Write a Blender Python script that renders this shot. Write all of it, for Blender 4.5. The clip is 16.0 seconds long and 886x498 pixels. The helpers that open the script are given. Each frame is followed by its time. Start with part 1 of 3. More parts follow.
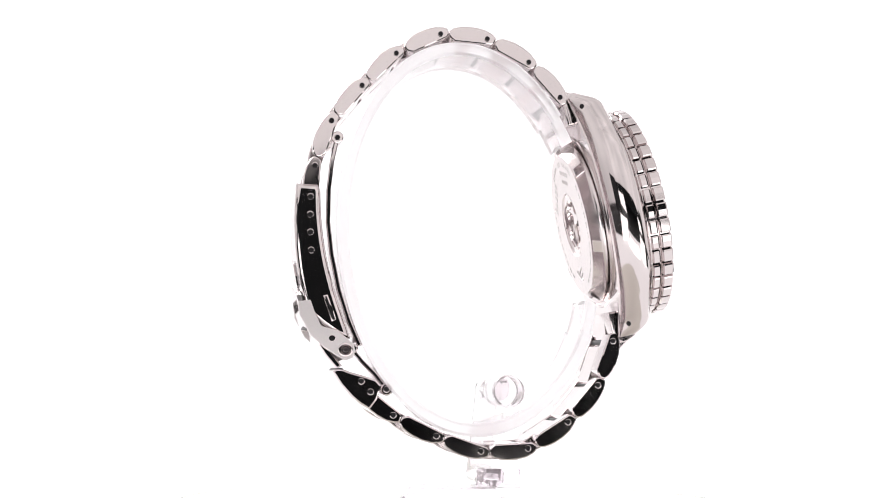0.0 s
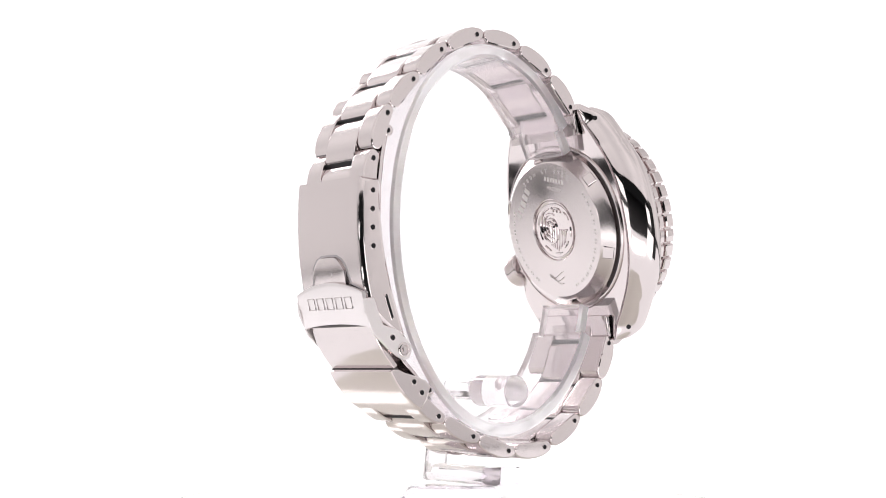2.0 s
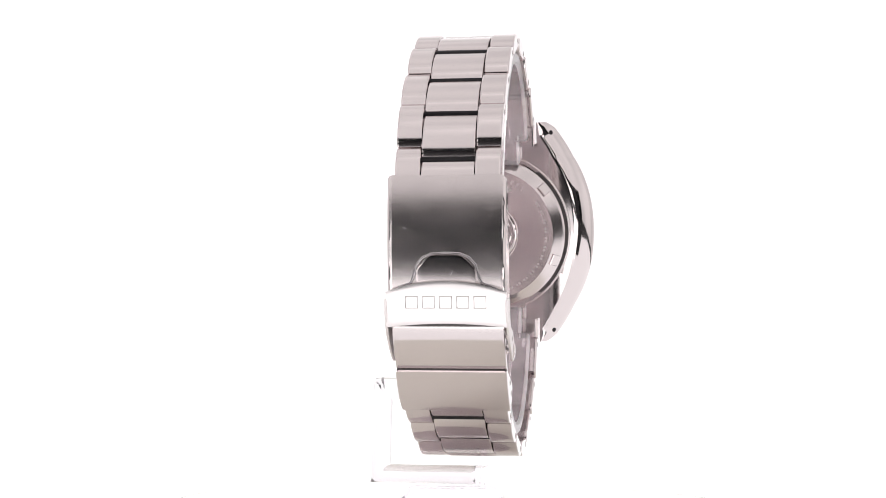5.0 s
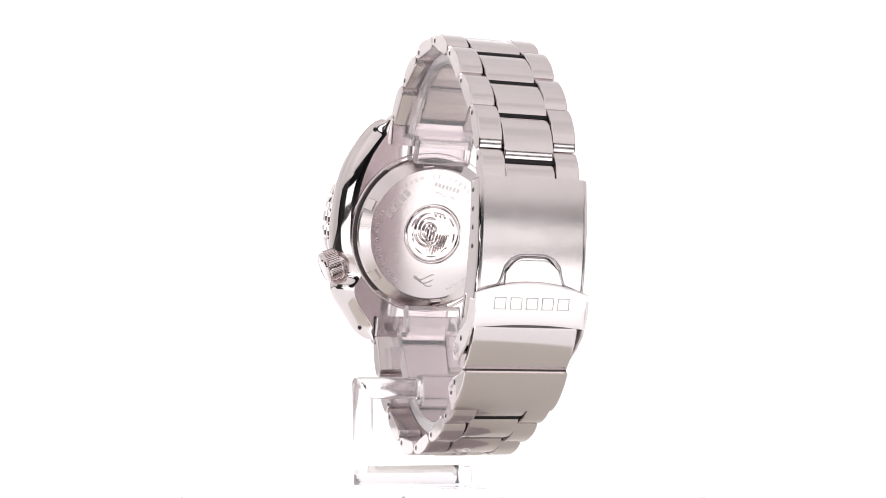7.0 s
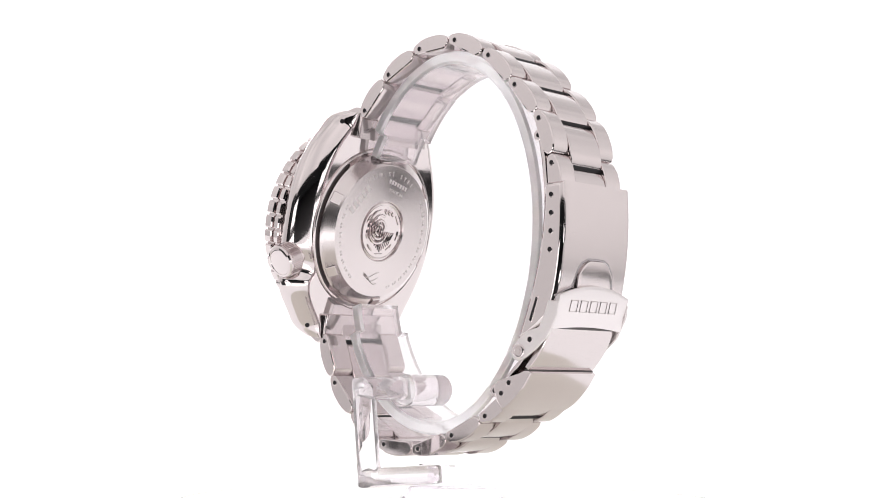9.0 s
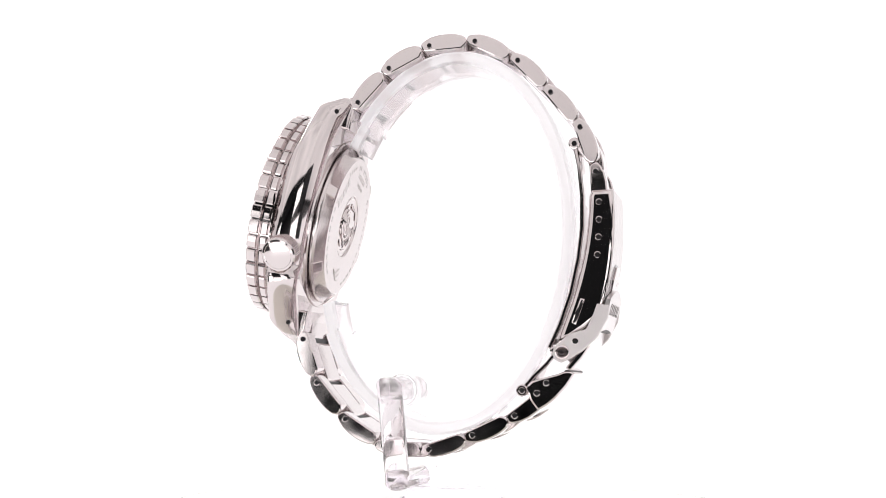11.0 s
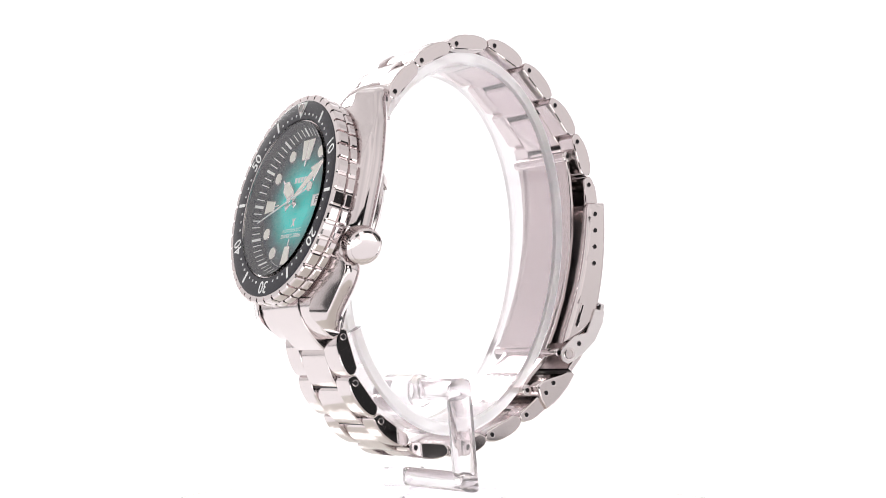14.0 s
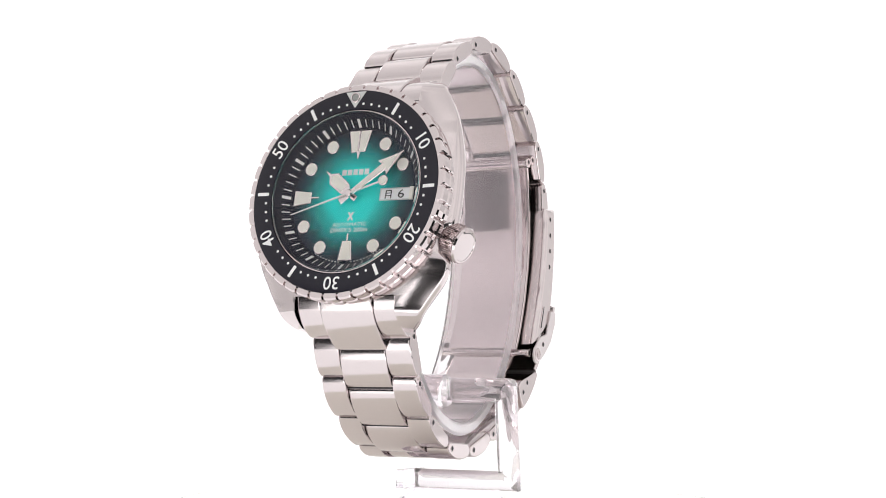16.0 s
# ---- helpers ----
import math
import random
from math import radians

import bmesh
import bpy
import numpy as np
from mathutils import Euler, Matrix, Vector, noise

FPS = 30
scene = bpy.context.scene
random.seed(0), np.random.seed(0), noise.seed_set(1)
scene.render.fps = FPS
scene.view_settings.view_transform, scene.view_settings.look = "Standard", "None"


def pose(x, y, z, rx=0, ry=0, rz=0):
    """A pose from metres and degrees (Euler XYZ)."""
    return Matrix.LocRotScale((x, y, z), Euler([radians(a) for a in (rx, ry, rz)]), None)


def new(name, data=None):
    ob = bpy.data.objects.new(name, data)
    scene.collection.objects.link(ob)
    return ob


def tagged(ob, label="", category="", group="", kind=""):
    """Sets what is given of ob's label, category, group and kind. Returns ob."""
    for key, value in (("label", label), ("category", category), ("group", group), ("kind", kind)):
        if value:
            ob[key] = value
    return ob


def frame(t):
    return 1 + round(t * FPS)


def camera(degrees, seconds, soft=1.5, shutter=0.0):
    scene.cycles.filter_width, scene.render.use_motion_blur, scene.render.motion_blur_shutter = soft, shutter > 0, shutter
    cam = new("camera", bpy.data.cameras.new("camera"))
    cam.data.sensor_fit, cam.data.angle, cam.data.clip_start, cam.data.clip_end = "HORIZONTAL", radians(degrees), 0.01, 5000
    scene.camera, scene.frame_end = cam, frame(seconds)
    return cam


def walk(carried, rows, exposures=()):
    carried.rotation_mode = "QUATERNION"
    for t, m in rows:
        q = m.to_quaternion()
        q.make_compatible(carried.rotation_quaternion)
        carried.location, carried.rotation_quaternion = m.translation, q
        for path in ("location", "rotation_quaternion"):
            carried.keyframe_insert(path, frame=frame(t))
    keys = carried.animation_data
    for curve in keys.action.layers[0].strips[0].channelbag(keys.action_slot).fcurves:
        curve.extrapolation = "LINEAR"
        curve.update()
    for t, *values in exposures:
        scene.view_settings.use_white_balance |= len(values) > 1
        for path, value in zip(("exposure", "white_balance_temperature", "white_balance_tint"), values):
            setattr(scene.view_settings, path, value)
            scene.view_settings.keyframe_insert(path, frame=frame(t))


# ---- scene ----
cam = camera(30.491, 16.0, soft=0.95)
STAND_POINT = pose(0.0056, -0.3426, 0.0247, 94.644, -0.528, 1.305)
walk(cam, [(0.0, STAND_POINT), (16.0, STAND_POINT)])

TURN_START, TURN_RATE = -261.13, 14.655   # the turntable, degrees and degrees a second
AXIS_X = -3.5                            # the watch sits a little off the turning axis, mm

# ---------------------------------------------------------------- world and light
world = bpy.data.worlds.new("dark_room")
scene.world = world
world.use_nodes = True
world.node_tree.nodes["Background"].inputs["Color"].default_value = (0.9, 0.95, 1.0, 1)
world.node_tree.nodes["Background"].inputs["Strength"].default_value = 0.012
scene.view_settings.exposure = 0.0

GLOW_SWEEP, GLOW_CEILING, GLOW_SIDE, GLOW_FRONT = 0.90, 0.72, 0.72, 0.77


# ---------------------------------------------------------------- materials
def material(name, colour, rough=0.5, metal=0.0, **more):
    m = bpy.data.materials.new(name)
    m.use_nodes = True
    b = m.node_tree.nodes["Principled BSDF"]
    b.inputs["Base Color"].default_value = (*colour, 1)
    b.inputs["Roughness"].default_value = rough
    b.inputs["Metallic"].default_value = metal
    for key, value in more.items():
        b.inputs[key.replace("_", " ")].default_value = value
    return m


def wired(m):
    t = m.node_tree
    return t, t.nodes, t.links, t.nodes["Principled BSDF"]


def mix_colour(t, fac, a, b):
    n = t.nodes.new("ShaderNodeMix")
    n.data_type = "RGBA"
    n.inputs["A"].default_value = (*a, 1)
    n.inputs["B"].default_value = (*b, 1)
    t.links.new(fac, n.inputs["Factor"])
    return n.outputs["Result"]


def brushed(name, colour, rough, stretch, depth, seed=0.0):
    """Steel with fine parallel brush lines; stretch is the grain's scale per metre along x, y, z."""
    m = material(name, colour, rough, 1.0)
    t, nodes, links, b = wired(m)
    co = nodes.new("ShaderNodeTexCoord")
    mp = nodes.new("ShaderNodeMapping")
    mp.inputs["Scale"].default_value = stretch
    mp.inputs["Location"].default_value = (seed, seed * 2, seed * 3)
    links.new(co.outputs["Object"], mp.inputs["Vector"])
    fine = nodes.new("ShaderNodeTexNoise")
    fine.inputs["Scale"].default_value = 1.0
    fine.inputs["Detail"].default_value = 3.0
    links.new(mp.outputs["Vector"], fine.inputs["Vector"])
    broad = nodes.new("ShaderNodeTexNoise")
    broad.inputs["Scale"].default_value = 260.0
    links.new(co.outputs["Object"], broad.inputs["Vector"])
    rr = nodes.new("ShaderNodeMapRange")
    rr.inputs["To Min"].default_value = rough * 0.8
    rr.inputs["To Max"].default_value = rough * 1.25
    links.new(broad.outputs["Fac"], rr.inputs["Value"])
    links.new(rr.outputs["Result"], b.inputs["Roughness"])
    links.new(mix_colour(t, fine.outputs["Fac"], [c * 0.93 for c in colour], [min(1, c * 1.06) for c in colour]),
              b.inputs["Base Color"])
    bump = nodes.new("ShaderNodeBump")
    bump.inputs["Strength"].default_value = depth
    bump.inputs["Distance"].default_value = 0.00002
    links.new(fine.outputs["Fac"], bump.inputs["Height"])
    links.new(bump.outputs["Normal"], b.inputs["Normal"])
    return m


def polished(name, colour, rough):
    """Mirror steel with faint hairlines and handling marks in its gloss."""
    m = material(name, colour, rough, 1.0)
    t, nodes, links, b = wired(m)
    co = nodes.new("ShaderNodeTexCoord")
    n = nodes.new("ShaderNodeTexNoise")
    n.inputs["Scale"].default_value = 300.0
    n.inputs["Detail"].default_value = 6.0
    links.new(co.outputs["Object"], n.inputs["Vector"])
    rr = nodes.new("ShaderNodeMapRange")
    rr.inputs["From Min"].default_value = 0.3
    rr.inputs["From Max"].default_value = 0.75
    rr.inputs["To Min"].default_value = rough * 0.6
    rr.inputs["To Max"].default_value = rough * 1.7
    links.new(n.outputs["Fac"], rr.inputs["Value"])
    links.new(rr.outputs["Result"], b.inputs["Roughness"])
    return m


STEEL = (0.69, 0.627, 0.626)
steel_polished = polished("polished_steel", STEEL, 0.055)
steel_brushed = brushed("brushed_steel", STEEL, 0.13, (700, 30000, 30000), 0.03)
steel_brushed_clasp = brushed("brushed_clasp_steel", STEEL, 0.21, (700, 30000, 30000), 0.06)
steel_brushed_case = brushed("brushed_case_steel", STEEL, 0.17, (20000, 20000, 900), 0.10)
steel_turned = material("turned_steel", STEEL, 0.22, 1.0)
# near-black colour stands in for the shade in holes, slots and gaps
recess_shade = material("recess_shade_steel", (0.035, 0.033, 0.035), 0.45, 1.0)
steel_engraved = material("etched_steel", (0.62, 0.57, 0.565), 0.30, 1.0)
# steel darkened in its colour for the shade in the catch's groove
groove_shade = material("groove_shade_steel", (0.42, 0.39, 0.40), 0.22, 1.0)
steel_satin = brushed("satin_steel", (0.80, 0.75, 0.75), 0.3, (20000, 20000, 900), 0.15)
steel_blasted = brushed("blasted_steel", (0.82, 0.77, 0.77), 0.5, (9000, 9000, 9000), 0.1)
# dark colour that paints the shade in narrow gaps
gap_shade = material("gap_shade_steel", (0.10, 0.09, 0.09), 0.5, 0.6)

# the case back is turned: circular grooves give a fan-shaped sheen
t_, n_, l_, b_ = wired(steel_turned)
tan = n_.new("ShaderNodeTangent")
tan.direction_type, tan.axis = "RADIAL", "Z"
l_.new(tan.outputs["Tangent"], b_.inputs["Tangent"])
b_.inputs["Anisotropic"].default_value = 0.8
b_.inputs["Anisotropic Rotation"].default_value = 0.0
b_.inputs["Roughness"].default_value = 0.16

insert_black = material("black_bezel_insert", (0.019, 0.018, 0.026), 0.22, IOR=1.33)
rehaut_black = material("black_chapter_ring", (0.008, 0.008, 0.020), 0.38, IOR=1.3)
print_white = material("white_print", (0.88, 0.88, 0.87), 0.5)
print_grey = material("silver_print", (0.62, 0.63, 0.62), 0.4)
# pale paste greyed in its colour for the shade inside the pip's rim
pip_grey = material("shaded_grey_paste", (0.30, 0.30, 0.29), 0.5)
ink_black = material("black_ink", (0.02, 0.02, 0.02), 0.5)
disc_white = material("white_calendar_disc", (0.9, 0.9, 0.9), 0.45)
lume = material("luminous_paste", (0.80, 0.78, 0.71), 0.6)
t_, n_, l_, b_ = wired(lume)
grain = n_.new("ShaderNodeTexNoise")
grain.inputs["Scale"].default_value = 2500.0
l_.new(mix_colour(t_, grain.outputs["Fac"], (0.90, 0.87, 0.78), (0.97, 0.94, 0.86)), b_.inputs["Base Color"])
crystal_glass = material("crystal_glass", (1, 1, 1), 0.0, 0.0, Transmission_Weight=1.0, IOR=1.26)
acrylic = material("clear_acrylic", (0.99, 0.952, 0.972), 0.05, 0.0, Transmission_Weight=0.87, IOR=1.31)
t_, n_, l_, b_ = wired(acrylic)
smear = n_.new("ShaderNodeTexNoise")
smear.inputs["Scale"].default_value = 220.0
smear.inputs["Detail"].default_value = 5.0
rr_ = n_.new("ShaderNodeMapRange")
rr_.inputs["From Min"].default_value, rr_.inputs["From Max"].default_value = 0.35, 0.8
rr_.inputs["To Min"].default_value, rr_.inputs["To Max"].default_value = 0.01, 0.14
l_.new(smear.outputs["Fac"], rr_.inputs["Value"])
l_.new(rr_.outputs["Result"], b_.inputs["Roughness"])

acrylic_edge = material("frosted_acrylic_edge", (1.0, 0.975, 0.985), 0.3, 0.0, Transmission_Weight=0.8, IOR=1.2)

# the dial: teal in the middle, fading to black, with a faint ripple pattern
dial_teal = material("teal_fade_dial", (0.0, 0.3, 0.26), 0.3, IOR=1.3)
t_, n_, l_, b_ = wired(dial_teal)
co_ = n_.new("ShaderNodeTexCoord")
ln_ = n_.new("ShaderNodeVectorMath")
ln_.operation = "LENGTH"
l_.new(co_.outputs["Object"], ln_.inputs[0])
ramp = n_.new("ShaderNodeValToRGB")
stops = ramp.color_ramp.elements
stops[0].position, stops[0].color = 0.0, (0.004, 0.90, 0.83, 1)
stops[1].position, stops[1].color = 1.0, (0.009, 0.011, 0.027, 1)
for at, col in ((0.36, (0.003, 0.80, 0.74, 1)), (0.58, (0.003, 0.34, 0.33, 1)), (0.77, (0.005, 0.085, 0.095, 1)),
                (0.89, (0.007, 0.027, 0.044, 1))):
    e = stops.new(at)
    e.color = col
rip = n_.new("ShaderNodeTexNoise")
rip.inputs["Scale"].default_value = 330.0
rip.inputs["Distortion"].default_value = 1.5
l_.new(co_.outputs["Object"], rip.inputs["Vector"])
sc_ = n_.new("ShaderNodeMath")
sc_.operation = "MULTIPLY"
sc_.inputs[1].default_value = 1 / 0.0142
l_.new(ln_.outputs["Value"], sc_.inputs[0])
ad_ = n_.new("ShaderNodeMath")
ad_.operation = "MULTIPLY_ADD"
ad_.inputs[1].default_value = 0.16
l_.new(rip.outputs["Fac"], ad_.inputs[0])
l_.new(sc_.outputs["Value"], ad_.inputs[2])
of_ = n_.new("ShaderNodeMath")
of_.operation = "SUBTRACT"
of_.inputs[1].default_value = 0.08
l_.new(ad_.outputs["Value"], of_.inputs[0])
l_.new(of_.outputs["Value"], ramp.inputs["Fac"])
l_.new(ramp.outputs["Color"], b_.inputs["Base Color"])


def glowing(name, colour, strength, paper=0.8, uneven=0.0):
    """White diffuser sheet that scatters light, with glow added: tent cloths, sweep and cards."""
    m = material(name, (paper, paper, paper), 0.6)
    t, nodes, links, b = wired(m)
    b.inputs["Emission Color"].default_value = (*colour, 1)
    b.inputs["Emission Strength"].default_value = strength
    if uneven:                                        # noise painted into the glow makes softly brighter and darker areas
        co = nodes.new("ShaderNodeTexCoord")
        n = nodes.new("ShaderNodeTexNoise")
        n.inputs["Scale"].default_value = 3.5
        n.inputs["Detail"].default_value = 1.0
        links.new(co.outputs["Object"], n.inputs["Vector"])
        r = nodes.new("ShaderNodeMapRange")
        r.inputs["From Min"].default_value, r.inputs["From Max"].default_value = 0.3, 0.7
        r.inputs["To Min"].default_value, r.inputs["To Max"].default_value = strength * (1 - uneven), strength * (1 + uneven)
        links.new(n.outputs["Fac"], r.inputs["Value"])
        links.new(r.outputs["Result"], b.inputs["Emission Strength"])
    return m


WARM = (1.0, 0.965, 0.965)
lilac_acrylic = material("pale_lilac_acrylic", (0.985, 0.94, 0.985), 0.02, 0.0, Transmission_Weight=0.96, IOR=1.11)
# glow put into the sweep's material keeps it plain white without lamps
sweep_glow = glowing("glowing_white_sweep", (1.0, 0.985, 1.0), GLOW_SWEEP, 0.25)
ceiling_glow = glowing("ceiling_diffuser_cloth", WARM, GLOW_CEILING, 0.12, 0.25)
side_glow = glowing("side_diffuser_cloth", WARM, GLOW_SIDE, 0.12, 0.25)
front_glow = glowing("front_diffuser_cloth", WARM, GLOW_FRONT, 0.12, 0.25)
# cards shine by added emission, so that the steel reflects white
card_glow = glowing("glowing_card", (1, 1, 1), 1.7, 0.5)
softbox_glow = glowing("softbox_cloth", (1, 0.98, 0.98), 16.0, 0.3)
flag_black = material("black_flock_card", (0.012, 0.012, 0.013), 0.9)
plate_white = material("white_turntable_plate", (0.80, 0.785, 0.72), 0.10)
room_dark = material("dark_room_floor", (0.02, 0.02, 0.022), 0.7)

# ---------------------------------------------------------------- mesh helpers (all sizes in mm)
MM = 0.001


def mesh_from(name, verts, faces, mat, smooth=35):
    me = bpy.data.meshes.new(name)
    me.from_pydata([tuple(Vector(v) * MM) for v in verts], [], faces)
    bm = bmesh.new()
    bm.from_mesh(me)
    bmesh.ops.remove_doubles(bm, verts=bm.verts, dist=1e-7)
    bmesh.ops.recalc_face_normals(bm, faces=bm.faces)
    bm.to_mesh(me)
    bm.free()
    me.materials.append(mat)
    if smooth:
        me.shade_smooth()
        me.set_sharp_from_angle(angle=radians(smooth))
        for p in me.polygons:
            if len(p.vertices) > 4:
                p.use_smooth = False
    return me


def part(name, data, parent, label="", m=None):
    ob = new(name, data)
    ob.parent = parent
    if m is not None:
        ob.matrix_local = m
    if label:
        ob["label"] = label
    return ob


def join(*pieces):
    """Several (verts, faces) as one."""
    vs, fs = [], []
    for v, f in pieces:
        k = len(vs)
        vs += list(v)
        fs += [tuple(i + k for i in q) for q in f]
    return vs, fs


def lathe(profile, n=96, closed=False):
    """Turns a profile of (radius, height) round z."""
    vs, fs = [], []
    k = len(profile)
    for i in range(n):
        a = 2 * math.pi * i / n
        vs += [(r * math.cos(a), r * math.sin(a), h) for r, h in profile]
    for i in range(n):
        j = (i + 1) % n
        for q in range(k if closed else k - 1):
            w = (q + 1) % k
            fs.append((i * k + q, j * k + q, j * k + w, i * k + w))
    return vs, fs


def inset(poly, d):
    out = []
    n = len(poly)
    area = sum(poly[i][0] * poly[(i + 1) % n][1] - poly[(i + 1) % n][0] * poly[i][1] for i in range(n))
    s = 1 if area > 0 else -1
    for i in range(n):
        p, q, r = (Vector(poly[(i + k) % n]) for k in (-1, 0, 1))
        a, b = (q - p).normalized(), (r - q).normalized()
        na, nb = Vector((-a.y, a.x)) * s, Vector((-b.y, b.x)) * s
        m = na + nb
        m = m / max(0.35, m.length_squared / 2) if m.length > 1e-6 else na
        out.append(tuple(q + m * d * (1 if m.length_squared < 3 else 0.8)))
    return out


def prism(poly, a, b, chamfer=0.2, steps=2):
    """A polygon (p, q) drawn out along x from a to b, its ends rounded off."""
    seq = []
    for k in range(steps + 1):
        ang = math.pi / 2 * k / steps
        seq.append((a + chamfer * (1 - math.cos(ang)), chamfer * (1 - math.sin(ang))))
    if b - a > 2 * chamfer + 0.5:
        seq += [(a + chamfer + 0.12, 0.0), (b - chamfer - 0.12, 0.0)]
    for k in range(steps, -1, -1):
        ang = math.pi / 2 * k / steps
        seq.append((b - chamfer * (1 - math.cos(ang)), chamfer * (1 - math.sin(ang))))
    vs, fs = [], []
    n = len(poly)
    for x, d in seq:
        vs += [(x, p, q) for p, q in (inset(poly, d) if d > 1e-6 else poly)]
    for k in range(len(seq) - 1):
        for i in range(n):
            j = (i + 1) % n
            fs.append((k * n + i, k * n + j, (k + 1) * n + j, (k + 1) * n + i))
    fs.append(tuple(range(n))[::-1])
    fs.append(tuple(range((len(seq) - 1) * n, len(seq) * n)))
    return vs, fs


def slab(poly, z0, z1, bevel=0.0):
    """A polygon in x, y raised from z0 to z1, its upper rim bevelled."""
    n = len(poly)
    vs = [(x, y, z0) for x, y in poly] + [(x, y, z1 - bevel) for x, y in poly]
    k = 2
    if bevel:
        vs += [(x, y, z1) for x, y in inset(poly, bevel)]
        k = 3
    fs = [tuple((i + r * n, (i + 1) % n + r * n, (i + 1) % n + (r + 1) * n, i + (r + 1) * n)[q] for q in range(4))
          for r in range(k - 1) for i in range(n)]
    fs.append(tuple(range((k - 1) * n, k * n)))
    return vs, fs


def tube(path, r, n=8):
    """A round bar along a path of points."""
    vs, fs = [], []
    pts = [Vector(p) for p in path]
    for i, p in enumerate(pts):
        d = (pts[min(i + 1, len(pts) - 1)] - pts[max(i - 1, 0)]).normalized()
        a = d.cross(Vector((0.3, 0.2, 0.93))).normalized()
        b = d.cross(a)
        rr = r * (0.6 if i in (0, len(pts) - 1) else 1)
        vs += [p + a * rr * math.cos(2 * math.pi * k / n) + b * rr * math.sin(2 * math.pi * k / n) for k in range(n)]
    for i in range(len(pts) - 1):
        for k in range(n):
            j = (k + 1) % n
            fs.append((i * n + k, i * n + j, (i + 1) * n + j, (i + 1) * n + k))
    fs.append(tuple(range(n))[::-1])
    fs.append(tuple(range((len(pts) - 1) * n, len(pts) * n)))
    return [tuple(v) for v in vs], fs


def moved(piece, m):
    return [tuple(m @ Vector(v)) for v in piece[0]], piece[1]


def disc(r, n=40, cx=0.0, cy=0.0):
    return [(cx + r * math.cos(2 * math.pi * i / n), cy + r * math.sin(2 * math.pi * i / n)) for i in range(n)]


def lettering(text, size, thick=0.02, spread=1.0, bold=0.0):
    """Flat letters of that cap height, centred, as (verts, faces) in mm."""
    cu = bpy.data.curves.new("lettering", "FONT")
    cu.body, cu.size, cu.align_x, cu.align_y = text, size * 1.38, "CENTER", "CENTER"
    cu.extrude, cu.space_character, cu.offset, cu.resolution_u = thick, spread, bold, 4
    ob = bpy.data.objects.new("lettering", cu)
    me = bpy.data.meshes.new_from_object(ob)
    vs, fs = [tuple(v.co) for v in me.vertices], [tuple(p.vertices) for p in me.polygons]
    bpy.data.objects.remove(ob)
    bpy.data.curves.remove(cu)
    bpy.data.meshes.remove(me)
    ys = [v[1] for v in vs]
    mid = (max(ys) + min(ys)) / 2
    return [(x, y - mid, z) for x, y, z in vs], fs


def bars(count, width, height, gap=0.35, thick=0.02):
    """Plain bars in place of a word: that many, filling the width."""
    step = width / count
    return join(*[slab([(-width / 2 + step * i, -height / 2), (-width / 2 + step * (i + 1 - gap), -height / 2),
                        (-width / 2 + step * (i + 1 - gap), height / 2), (-width / 2 + step * i, height / 2)], -thick, thick)
                  for i in range(count)])


def at(x, y, z=0.0, turn=0.0):
    return Matrix.Translation((x, y, z)) @ Matrix.Rotation(radians(turn), 4, "Z")


# ---------------------------------------------------------------- the light tent
def panel(name, corners, thick, mat, label):
    """A flat panel of four corners, in metres, with thickness along its normal."""
    c = [Vector(p) for p in corners]
    nrm = (c[1] - c[0]).cross(c[2] - c[0]).normalized() * thick
    vs = [p / MM for p in c] + [(p + nrm) / MM for p in c]
    fs = [(0, 1, 2, 3), (7, 6, 5, 4)] + [(i, (i + 1) % 4, (i + 1) % 4 + 4, i + 4) for i in range(4)]
    return tagged(new(name, mesh_from(name, vs, fs, mat, 0)), label, "light tent", kind="structure")


